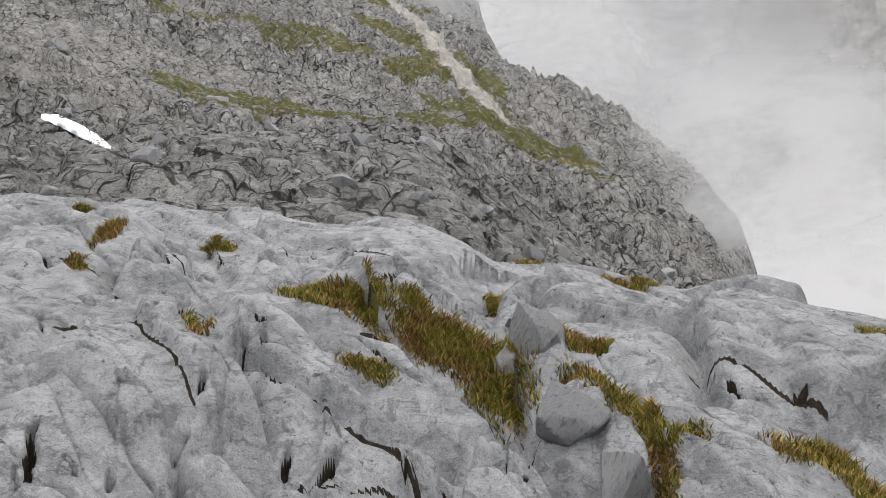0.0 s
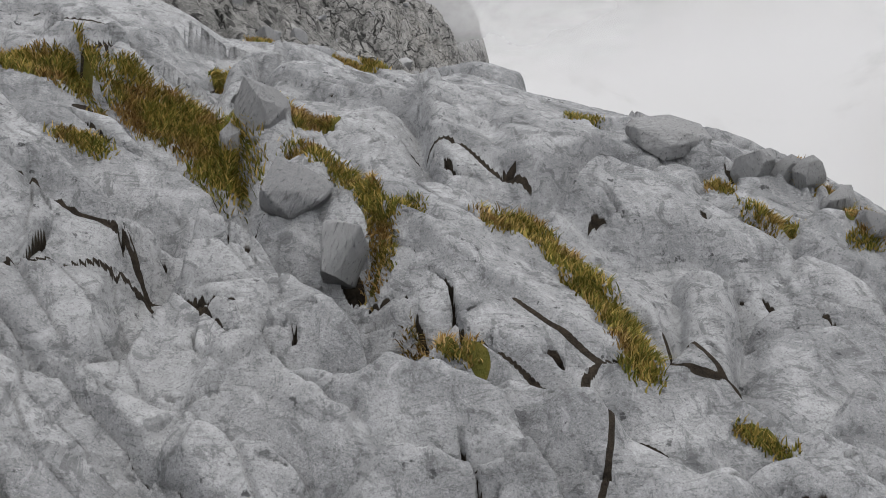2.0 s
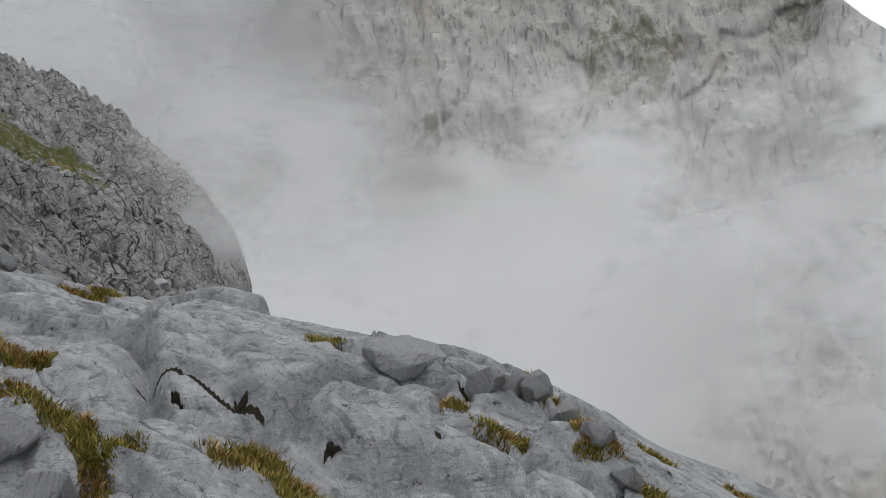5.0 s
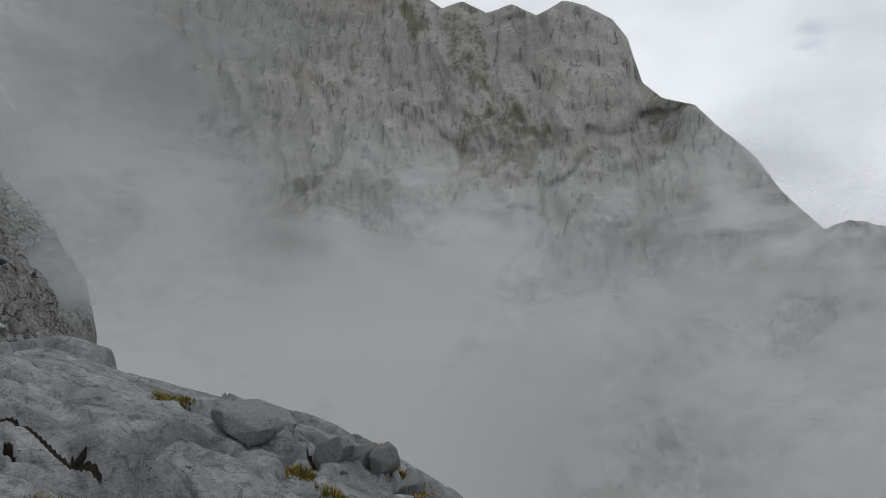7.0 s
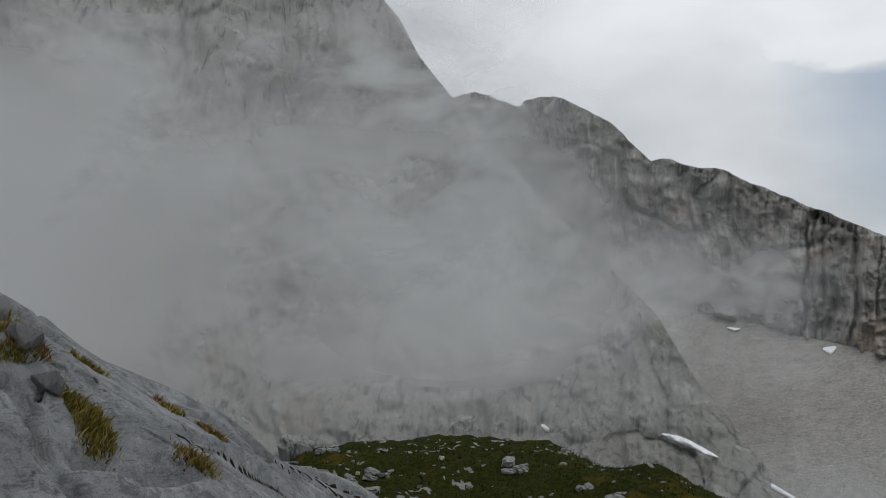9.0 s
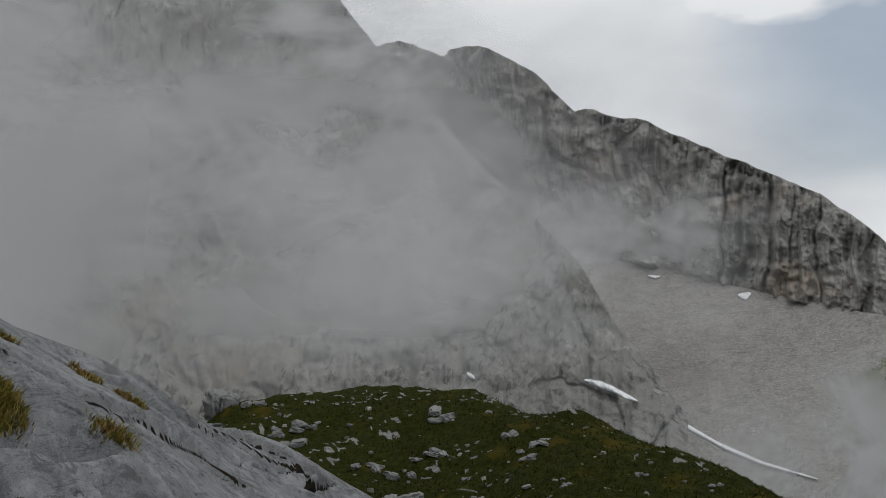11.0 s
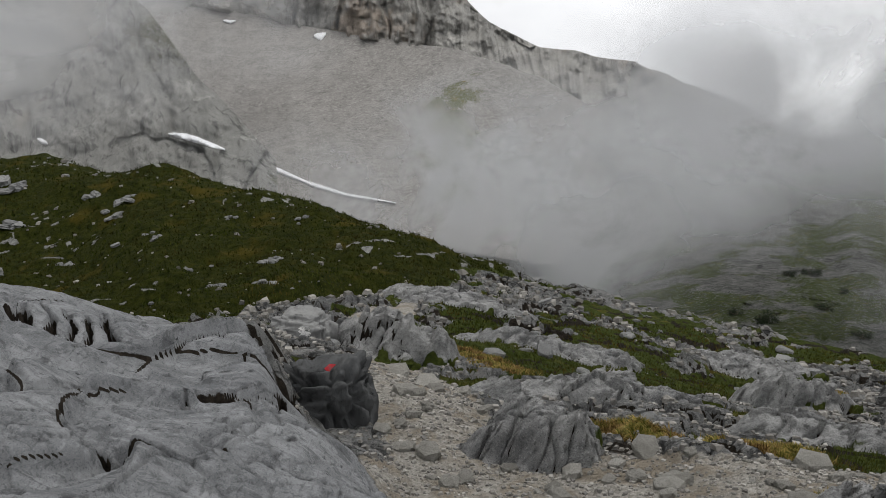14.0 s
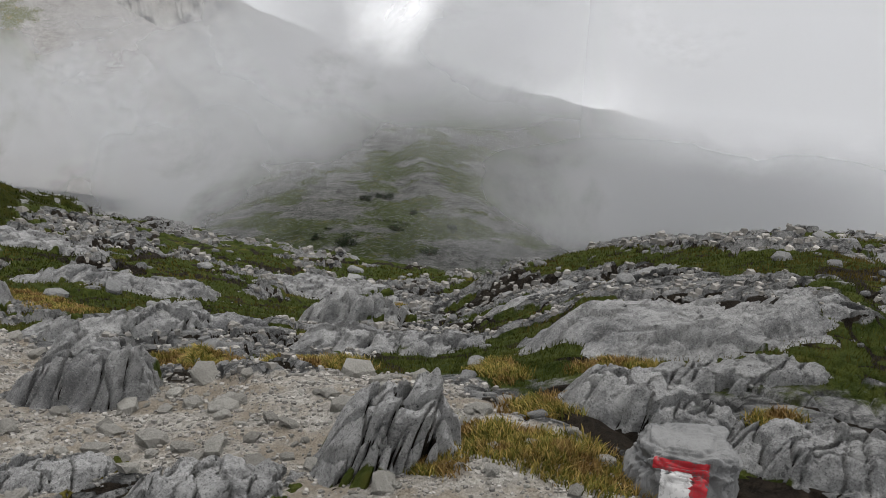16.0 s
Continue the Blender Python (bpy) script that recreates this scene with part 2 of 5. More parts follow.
def even_bearings(step=0.5):
    """The table filled in between the bearings by smooth curves that do not overshoot."""
    kx = np.array(BEARINGS, float)
    h = np.diff(kx)[:, None]
    d = np.diff(TABLE, axis=0) / h
    m = np.zeros_like(TABLE)
    same = d[:-1] * d[1:] > 0
    w1, w2 = 2 * h[1:] + h[:-1], h[1:] + 2 * h[:-1]
    safe = lambda q: np.where(np.abs(q) < 1e-9, 1e-9, q)
    m[1:-1] = np.where(same, (w1 + w2) / (w1 / safe(d[:-1]) + w2 / safe(d[1:])), 0)
    m[0], m[-1] = d[0], d[-1]
    q = np.arange(kx[0], kx[-1] + step / 2, step)
    i = np.clip(np.searchsorted(kx, q) - 1, 0, len(kx) - 2)
    t, hh = ((q - kx[i]) / (kx[i + 1] - kx[i]))[:, None], (kx[i + 1] - kx[i])[:, None]
    return q, ((2 * t ** 3 - 3 * t ** 2 + 1) * TABLE[i] + (t ** 3 - 2 * t ** 2 + t) * hh * m[i] + (3 * t ** 2 - 2 * t ** 3) * TABLE[i + 1] + (t ** 3 - t ** 2) * hh * m[i + 1])


EVEN_B, EVEN = even_bearings()


def lie(bearing, r):
    """Height of the bare land."""
    g = np.clip((bearing - EVEN_B[0]) / (EVEN_B[1] - EVEN_B[0]), 0, len(EVEN_B) - 1.001)
    i = g.astype(int)
    t = g - i
    k = np.clip((np.log(r) - LOG_R[0]) / (LOG_R[1] - LOG_R[0]), 0, len(LOG_R) - 1.001)
    j = k.astype(int)
    f = k - j
    low = EVEN[i, j] * (1 - f) + EVEN[i, j + 1] * f
    high = EVEN[i + 1, j] * (1 - f) + EVEN[i + 1, j + 1] * f
    return low * (1 - t) + high * t

# ---- materials ----
class Nodes:
    """A few words for writing node materials."""

    def __init__(self, name):
        self.mat = bpy.data.materials.new(name)
        self.mat.use_nodes = True
        self.tree = self.mat.node_tree
        self.tree.nodes.clear()
        self.out = self.tree.nodes.new("ShaderNodeOutputMaterial")
        self.co = self.tree.nodes.new("ShaderNodeTexCoord")

    def node(self, kind, **inputs):
        n = self.tree.nodes.new("ShaderNode" + kind)
        for key, value in inputs.items():
            self.put(n.inputs[key.replace("_", " ")], value)
        return n

    def put(self, socket, value):
        if isinstance(value, bpy.types.NodeSocket):
            self.tree.links.new(value, socket)
        else:
            socket.default_value = value

    def noise(self, scale, detail=5.0, rough=0.55, vec=None, stretch=None, warp=0.0):
        vec = vec or self.co.outputs["Object"]
        if stretch:
            m = self.node("Mapping", Vector=vec)
            m.inputs["Scale"].default_value = stretch
            vec = m.outputs["Vector"]
        return self.node("TexNoise", Vector=vec, Scale=scale, Detail=detail, Roughness=rough, Distortion=warp).outputs["Fac"]

    def ramp(self, fac, *stops):
        n = self.node("ValToRGB", Fac=fac)
        e = n.color_ramp.elements
        while len(e) < len(stops):
            e.new(0.5)
        for el, (p, c) in zip(e, stops):
            el.position, el.color = p, (*c, 1) if isinstance(c, tuple) else (c, c, c, 1)
        return n.outputs["Color"]

    def mix(self, fac, a, b, how="MIX"):
        n = self.tree.nodes.new("ShaderNodeMix")
        n.data_type, n.blend_type = "RGBA", how
        for s, v in ((n.inputs[0], fac), (n.inputs[6], a), (n.inputs[7], b)):
            if not isinstance(v, bpy.types.NodeSocket) and s.type == "RGBA":
                v = (*v, 1) if isinstance(v, tuple) else (v, v, v, 1)
            self.put(s, v)
        return n.outputs[2]

    def math(self, how, a, b=0.0, clamp=False):
        n = self.tree.nodes.new("ShaderNodeMath")
        n.operation, n.use_clamp = how, clamp
        self.put(n.inputs[0], a)
        self.put(n.inputs[1], b)
        return n.outputs[0]

    def band(self, value, low, high):
        n = self.node("MapRange", Value=value)
        n.interpolation_type = "SMOOTHSTEP"
        n.inputs["From Min"].default_value, n.inputs["From Max"].default_value = low, high
        return n.outputs["Result"]

    def attr(self, name, channel=None):
        n = self.tree.nodes.new("ShaderNodeAttribute")
        n.attribute_name = name
        if channel is None:
            return n.outputs["Fac"]
        s = self.node("SeparateColor", Color=n.outputs["Color"])
        return s.outputs[channel]

    def bumps(self, *layers):
        normal = None
        for height, strength, distance in layers:
            b = self.node("Bump", Height=height, Strength=strength, Distance=distance)
            if normal is not None:
                self.put(b.inputs["Normal"], normal)
            normal = b.outputs["Normal"]
        return normal

    def surface(self, color, rough=0.9, normal=None, spec=0.25):
        p = self.node("BsdfPrincipled", Base_Color=color, Roughness=rough)
        p.inputs["Specular IOR Level"].default_value = spec
        if normal is not None:
            self.put(p.inputs["Normal"], normal)
        self.tree.links.new(p.outputs["BSDF"], self.out.inputs["Surface"])
        return self.mat


def land_material(name, size, rock_low, rock_high, grass_low, grass_high, relief=0.03, fissure=0.3, grainy=1.0, contrast=0.8, sand=(0.245, 0.238, 0.228)):
    """Weathered limestone, with turf and gravel where the land carries them; size: metres of the broad mottling."""
    n = Nodes(name)
    broad, mid = n.noise(1.0 / size, 6, 0.6), n.noise(5.0 / size, 8, 0.65)
    grain, speck = n.noise(38.0 / size, 6, 0.7), n.noise(150.0 / size, 4, 0.7)
    streak = n.noise(7.0 / size, 5, 0.6, stretch=(1.0, 0.28, 0.35))
    rock = n.ramp(broad, (0.36, tuple(c * 0.88 for c in rock_low)), (0.62, rock_high))
    rock = n.mix(n.band(mid, 0.40, 0.68), rock, tuple(c * 1.22 for c in rock_high))
    rock = n.mix(n.math("MULTIPLY", n.band(grain, 0.50, 0.70), 0.75 * grainy), rock, tuple(c * 0.5 for c in rock_low))
    rock = n.mix(n.math("MULTIPLY", n.band(streak, 0.54, 0.70), 0.25 + 0.35 * grainy), rock, tuple(c * 0.55 for c in rock_low))
    rock = n.mix(n.math("MULTIPLY", n.band(speck, 0.55, 0.66), 0.6 * grainy), rock, tuple(min(c * 1.5, 0.8) for c in rock_high))
    rock = n.mix(n.math("MULTIPLY", n.band(speck, 0.46, 0.35), 0.85 * grainy), rock, tuple(c * 0.36 for c in rock_low))
    scuff = n.noise(14.0 / size, 7, 0.75, stretch=(1.0, 0.45, 1.0), warp=0.8)
    rock = n.mix(n.math("MULTIPLY", n.band(scuff, 0.53, 0.60), 0.5 * contrast), rock, tuple(c * 0.5 for c in rock_low))
    rock = n.mix(n.math("MULTIPLY", n.band(scuff, 0.44, 0.37), 0.45 * contrast), rock, tuple(min(c * 1.35, 0.7) for c in rock_high))
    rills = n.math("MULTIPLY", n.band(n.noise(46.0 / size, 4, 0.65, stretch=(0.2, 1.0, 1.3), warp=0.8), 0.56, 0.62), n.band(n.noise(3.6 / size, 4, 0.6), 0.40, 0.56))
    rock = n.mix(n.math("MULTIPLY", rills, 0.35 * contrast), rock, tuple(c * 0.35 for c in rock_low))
    warped = n.node("VectorMath")
    warped.operation = "ADD"
    wob = n.node("TexNoise", Vector=n.co.outputs["Object"], Scale=2.4 / size, Detail=4.0)
    far_wob = n.node("VectorMath")
    far_wob.operation = "SCALE"
    n.put(far_wob.inputs[0], wob.outputs["Color"])
    far_wob.inputs["Scale"].default_value = 0.5 * size
    n.put(warped.inputs[0], n.co.outputs["Object"])
    n.put(warped.inputs[1], far_wob.outputs[0])
    joints = None
    for scale, wide in ((2.6, 0.035), (8.0, 0.05)):
        m = n.node("Mapping", Vector=warped.outputs[0])
        m.inputs["Scale"].default_value, m.inputs["Rotation"].default_value = (1.0, 0.55, 0.8), (0.2, 0.3, 0.6)
        vor = n.node("TexVoronoi", Vector=m.outputs["Vector"], Scale=scale / size)
        vor.feature = "DISTANCE_TO_EDGE"
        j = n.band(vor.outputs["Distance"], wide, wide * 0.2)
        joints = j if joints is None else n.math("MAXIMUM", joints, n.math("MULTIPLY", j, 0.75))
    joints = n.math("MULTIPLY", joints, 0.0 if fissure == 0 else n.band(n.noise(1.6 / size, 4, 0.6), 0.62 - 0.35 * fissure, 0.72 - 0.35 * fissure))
    # joints coloured near-black for their soil and the shade that fills fissures
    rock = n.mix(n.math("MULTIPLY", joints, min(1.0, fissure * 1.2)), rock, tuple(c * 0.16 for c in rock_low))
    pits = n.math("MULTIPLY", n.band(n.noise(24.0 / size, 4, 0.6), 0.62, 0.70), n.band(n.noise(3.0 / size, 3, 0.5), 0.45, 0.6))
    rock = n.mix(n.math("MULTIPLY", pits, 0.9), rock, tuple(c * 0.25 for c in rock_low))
    turf = n.ramp(n.noise(16.0 / size, 5, 0.65), (0.32, grass_low), (0.68, grass_high))
    turf = n.mix(n.band(n.noise(2.2 / size, 4, 0.6), 0.55, 0.72), turf, tuple(c * 1.25 for c in (grass_high[0] * 1.35, grass_high[1], grass_high[2])))
    stones = n.node("TexVoronoi", Vector=n.co.outputs["Object"], Scale=90.0 / size)
    gravel = n.ramp(stones.outputs["Color"], (0.0, (0.22, 0.205, 0.18)), (1.0, (0.46, 0.44, 0.40)))
    gravel = n.mix(n.math("MULTIPLY", n.band(mid, 0.42, 0.6), 0.8), gravel, sand)
    green, grit = n.attr("cover", "Red"), n.attr("cover", "Green")
    patchy = n.math("ADD", green, n.math("MULTIPLY", n.math("SUBTRACT", n.noise(9.0 / size, 6, 0.7), 0.5), 0.9))
    color = n.mix(n.band(n.math("ADD", grit, n.math("SUBTRACT", grain, 0.5)), 0.40, 0.60), rock, gravel)
    color = n.mix(n.band(patchy, 0.42, 0.58), color, turf)
    # near-black colour put into clefts and hollows, in place of their shade
    crevice_shade = n.attr("cover", "Blue")
    color = n.mix(n.band(n.math("ADD", crevice_shade, n.math("SUBTRACT", mid, 0.5)), 0.45, 0.6), color, n.ramp(grain, (0.3, (0.010, 0.009, 0.008)), (0.75, (0.040, 0.032, 0.024))))
    normal = n.bumps((n.math("SUBTRACT", mid, n.math("MULTIPLY", joints, 0.8 * fissure + 0.1)), 0.8, relief * size), (scuff, 0.9, relief * 0.7 * size), (grain, 0.9, relief * 0.4 * size), (speck, 0.9, relief * 0.2 * size))
    return n.surface(color, 0.95, normal, 0.04)


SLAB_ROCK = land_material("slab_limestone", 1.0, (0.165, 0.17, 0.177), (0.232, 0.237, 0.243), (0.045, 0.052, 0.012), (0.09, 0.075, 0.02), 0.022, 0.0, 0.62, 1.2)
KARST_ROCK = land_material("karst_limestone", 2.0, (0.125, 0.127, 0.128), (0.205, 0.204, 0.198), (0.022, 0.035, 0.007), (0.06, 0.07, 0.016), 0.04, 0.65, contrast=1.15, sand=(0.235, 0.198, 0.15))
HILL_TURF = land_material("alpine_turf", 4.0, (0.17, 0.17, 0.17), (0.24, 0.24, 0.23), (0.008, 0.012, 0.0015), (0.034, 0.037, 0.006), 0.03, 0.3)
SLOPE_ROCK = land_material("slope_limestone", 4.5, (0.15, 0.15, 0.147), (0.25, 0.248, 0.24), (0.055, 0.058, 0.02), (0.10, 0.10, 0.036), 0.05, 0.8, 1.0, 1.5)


# ---- the ground near the viewpoint ----
def slab_reach(b):
    return np.interp(b, (-60, -25, -4, 8, 20, 30, 44, 52, 60, 66, 72, 76, 80, 84, 90, 96, 100, 104),
                     (9, 9, 7.5, 7.5, 7.2, 7, 7, 8, 8.6, 8.2, 7.7, 6.2, 5, 4.3, 3.6, 3.0, 2.4, 1.0))


def slits(x, y, per_metre, seed, length, width, turn):
    """Short narrow slots scattered at a number to the metre; 1 inside, 0 outside."""
    gx, gy = x * per_metre, y * per_metre
    ix, iy = np.floor(gx).astype(np.int64), np.floor(gy).astype(np.int64)
    best = np.zeros_like(x)
    for dx in (-1, 0, 1):
        for dy in (-1, 0, 1):
            cx, cy = ix + dx, iy + dy
            ox, oy = (cx + lattice(cx, cy, seed) - gx) / per_metre, (cy + lattice(cx, cy, seed + 3) - gy) / per_metre
            a = np.radians(turn + 50 * (lattice(cx, cy, seed + 5) - 0.5))
            big = 0.35 + 0.9 * lattice(cx, cy, seed + 9) ** 2
            p, q = ox * np.cos(a) + oy * np.sin(a), -ox * np.sin(a) + oy * np.cos(a)
            best = np.maximum(best, smooth(1.0, 0.6, np.hypot(p / (length * big), q / (width * big ** 0.5))))
    return best


CRACKS, TUFTS, BLOCKS, LEDGES = [], [], [], []
# edges of the beds: line with the raised bed to its right, height, reach of the bed, depth of the hollow beside it, and
# whether shade is painted in it
LEDGES.append((((0.09, 3.12), (0.17, 3.09), (0.24, 3.05), (0.3, 3.02), (0.44, 2.99), (0.63, 2.94), (0.71, 2.89), (0.79, 2.82), (0.87, 2.78), (0.92, 2.74), (0.95, 2.64), (0.97, 2.57), (0.97, 2.52), (0.95, 2.43)), 0.17, 0.5, 0.2, 1))
LEDGES.append((((0.68, 3.03), (0.73, 2.97), (0.88, 2.92), (1.01, 2.9), (1.09, 2.84), (1.17, 2.79), (1.27, 2.7), (1.37, 2.61), (1.44, 2.54), (1.5, 2.46), (1.53, 2.39), (1.57, 2.31)), 0.153, 0.35, 0.16, 1))
LEDGES.append((((0.09, 2.85), (0.17, 2.82), (0.24, 2.79), (0.32, 2.77), (0.37, 2.71), (0.41, 2.64), (0.44, 2.58)), 0.153, 0.3, 0.1, 1))
LEDGES.append((((0.08, 3.63), (0.18, 3.6), (0.32, 3.49), (0.4, 3.41), (0.48, 3.33), (0.55, 3.23), (0.61, 3.13), (0.64, 3.04)), 0.17, 0.5, 0.6, 1))
LEDGES.append((((1.98, 3.34), (1.97, 3.49), (1.83, 3.56), (1.66, 3.56), (1.55, 3.68), (1.48, 3.81), (1.26, 3.82)), 0.135, 0.5, 0.065, 0))
LEDGES.append((((2.0, 3.38), (1.91, 3.2), (1.77, 2.96), (1.69, 2.77)), 0.09, 0.3, 0.117, 0))
LEDGES.append((((1.01, 3.8), (1.02, 4.05), (1.02, 4.33), (1.11, 4.6), (1.05, 4.74)), 0.105, 0.4, 0.13, 0))
LEDGES.append((((2.39, 4.04), (2.28, 4.17), (2.21, 4.32), (2.13, 4.45), (2.17, 4.75)), 0.105, 0.25, 0.052, 0))
LEDGES.append((((2.13, 2.83), (2.17, 2.73), (2.22, 2.62), (2.31, 2.52), (2.44, 2.42), (2.55, 2.39)), 0.119, 0.4, 0.14, 1))
LEDGES.append((((2.4, 2.9), (2.52, 2.83), (2.59, 2.8), (2.76, 2.78), (2.98, 2.79)), 0.102, 0.3, 0.1, 1))
LEDGES.append((((1.41, 2.64), (1.51, 2.59), (1.71, 2.55), (1.84, 2.46), (1.96, 2.37), (2.1, 2.29), (2.24, 2.22)), 0.102, 0.3, 0.12, 1))
LEDGES.append((((1.45, 2.95), (1.61, 3.07), (1.74, 3.31), (1.81, 3.52)), 0.075, 0.25, 0.065, 0))
LEDGES.append((((-1.32, 3.14), (-1.29, 3.3), (-1.24, 3.51), (-1.16, 3.66), (-1.05, 3.71), (-0.95, 3.59), (-0.89, 3.53), (-0.73, 3.52), (-0.63, 3.45), (-0.55, 3.39), (-0.47, 3.28)), 0.17, 0.6, 0.18, 1))
LEDGES.append((((-0.97, 3.84), (-0.86, 4.01), (-0.72, 3.99), (-0.56, 3.97), (-0.4, 3.87), (-0.22, 3.75), (-0.05, 3.73), (0.09, 3.68)), 0.17, 0.6, 0.2, 1))
LEDGES.append((((-1.02, 4.63), (-1.05, 5.3), (-0.82, 5.23), (-0.64, 4.86)), 0.17, 0.3, 0.1, 1))
LEDGES.append((((-0.61, 4.63), (-0.55, 4.95), (-0.37, 4.83), (-0.24, 5.37), (0.0, 5.65), (0.16, 5.49)), 0.17, 0.4, 0.12, 1))
LEDGES.append((((-1.37, 4.16), (-1.56, 4.8), (-1.58, 5.33), (-1.33, 5.23), (-1.17, 4.85)), 0.17, 0.3, 0.12, 1))
LEDGES.append((((0.17, 4.66), (0.25, 5.38), (0.38, 5.46), (0.39, 4.84)), 0.102, 0.2, 0.1, 1))
# clefts of the slab: line, half width and depth
CRACKS.append((((0.77, 2.69), (0.79, 2.64), (0.8, 2.57), (0.81, 2.55), (0.84, 2.51)), 0.014, 0.1))
CRACKS.append((((0.08, 3.33), (0.14, 3.28), (0.23, 3.25)), 0.014, 0.06))
CRACKS.append((((0.29, 3.2), (0.33, 3.18), (0.36, 3.16)), 0.03, 0.1))
CRACKS.append((((1.5, 2.94), (1.63, 3.12), (1.6, 3.02)), 0.02, 0.12))
CRACKS.append((((1.13, 3.06), (1.18, 3.03), (1.17, 2.98)), 0.014, 0.08))
CRACKS.append((((0.86, 3.45), (0.91, 3.37), (0.92, 3.3), (0.91, 3.15)), 0.014, 0.09))
CRACKS.append((((1.1, 4.16), (1.11, 3.96), (1.2, 3.97)), 0.014, 0.08))
CRACKS.append((((1.3, 3.97), (1.33, 3.91)), 0.014, 0.06))
CRACKS.append((((1.14, 4.46), (1.2, 4.36)), 0.018, 0.08))
CRACKS.append((((2.37, 4.23), (2.43, 4.14), (2.34, 3.93)), 0.03, 0.2))
CRACKS.append((((1.62, 2.46), (1.7, 2.4), (1.74, 2.33), (1.82, 2.29)), 0.028, 0.14))
CRACKS.append((((1.91, 2.5), (1.9, 2.38)), 0.03, 0.14))
CRACKS.append((((2.18, 2.35), (2.2, 2.32)), 0.016, 0.08))
CRACKS.append((((2.25, 2.28), (2.25, 2.23)), 0.02, 0.1))
CRACKS.append((((0.78, 3.6), (0.85, 3.55), (0.86, 3.52)), 0.01, 0.05))
CRACKS.append((((0.79, 3.35), (0.84, 3.24), (0.89, 3.11)), 0.014, 0.08))
CRACKS.append((((1.0, 3.12), (1.01, 3.09)), 0.012, 0.07))
CRACKS.append((((2.34, 2.69), (2.43, 2.65), (2.45, 2.6)), 0.012, 0.06))
CRACKS.append((((0.68, 3.46), (0.78, 3.39)), 0.012, 0.06))
CRACKS.append((((1.98, 3.61), (2.04, 3.58)), 0.02, 0.04))
CRACKS.append((((2.1, 3.34), (2.12, 3.17), (2.21, 3.09)), 0.01, 0.05))
CRACKS.append((((0.38, 3.16), (0.38, 3.12)), 0.01, 0.05))
CRACKS.append((((0.59, 3.57), (0.64, 3.52), (0.67, 3.46)), 0.03, 0.25))
CRACKS.append((((-1.16, 4.04), (-1.13, 4.17), (-1.08, 4.28), (-1.05, 4.06)), 0.011, 0.12))
CRACKS.append((((-0.73, 3.84), (-0.59, 3.81)), 0.016, 0.12))
CRACKS.append((((-0.71, 3.7), (-0.67, 3.37)), 0.013, 0.2))
CRACKS.append((((-0.64, 3.73), (-0.63, 3.66)), 0.012, 0.16))
CRACKS.append((((-0.78, 3.35), (-0.75, 3.29)), 0.013, 0.15))
CRACKS.append((((-0.61, 3.54), (-0.58, 3.51)), 0.011, 0.12))
CRACKS.append((((-0.52, 4.37), (-0.33, 4.31), (-0.16, 4.19), (-0.04, 4.07), (0.02, 4.05)), 0.018, 0.12))
CRACKS.append((((-0.33, 3.43), (-0.38, 3.29)), 0.014, 0.16))
CRACKS.append((((-0.46, 3.34), (-0.46, 3.26)), 0.013, 0.14))
CRACKS.append((((-1.02, 2.63), (-1.07, 2.83), (-1.11, 3.0)), 0.011, 0.08))
CRACKS.append((((-0.79, 3.14), (-0.75, 3.19)), 0.011, 0.1))
CRACKS.append((((-1.83, 4.34), (-1.68, 4.33)), 0.02, 0.2))
CRACKS.append((((-0.25, 4.68), (-0.21, 4.58)), 0.013, 0.2))
CRACKS.append((((-0.14, 3.5), (-0.12, 3.5)), 0.014, 0.08))
CRACKS.append((((-0.01, 3.63), (0.01, 3.63)), 0.014, 0.08))
CRACKS.append((((-1.37, 3.94), (-1.33, 3.93)), 0.011, 0.08))
CRACKS.append((((-2.09, 5.39), (-1.81, 5.17)), 0.013, 0.15))
CRACKS.append((((-1.43, 4.86), (-1.35, 4.7)), 0.011, 0.1))
CRACKS.append((((-0.91, 5.1), (-0.78, 4.88)), 0.013, 0.14))
CRACKS.append((((0.29, 4.74), (0.43, 4.67)), 0.012, 0.06))
CRACKS.append((((0.54, 4.38), (0.69, 4.42)), 0.012, 0.12))
CRACKS.append((((0.73, 4.12), (0.72, 3.82)), 0.011, 0.1))
CRACKS.append((((1.17, 3.67), (1.24, 3.71)), 0.012, 0.06))
CRACKS.append((((5.78, 3.4), (4.97, 2.74), (5.14, 2.38), (4.95, 2.08), (5.49, 2.03), (6.33, 2.03)), 0.035, 0.22))
CRACKS.append((((6.37, 3.51), (5.28, 2.92)), 0.025, 0.22))
CRACKS.append((((6.13, 2.87), (5.24, 2.48)), 0.025, 0.22))
CRACKS.append((((5.75, 2.52), (5.02, 2.17)), 0.025, 0.22))
CRACKS.append((((6.67, 2.54), (5.17, 1.94)), 0.025, 0.22))
CRACKS.append((((5.96, 2.09), (5.5, 1.86)), 0.025, 0.22))
CRACKS.append((((6.19, 2.48), (5.36, 2.11)), 0.025, 0.22))
CRACKS.append((((3.2, 1.88), (3.23, 1.78), (3.38, 1.75), (3.59, 1.51), (3.53, 1.35), (3.62, 1.19), (3.78, 1.06)), 0.02, 0.15))
CRACKS.append((((4.77, 1.5), (4.56, 1.32)), 0.02, 0.12))
CRACKS.append((((4.3, 1.73), (4.3, 1.46), (4.45, 1.13), (4.71, 0.91)), 0.015, 0.08))
CRACKS.append((((3.44, 2.64), (4.17, 2.86), (4.73, 2.78), (4.96, 2.5)), 0.02, 0.1))
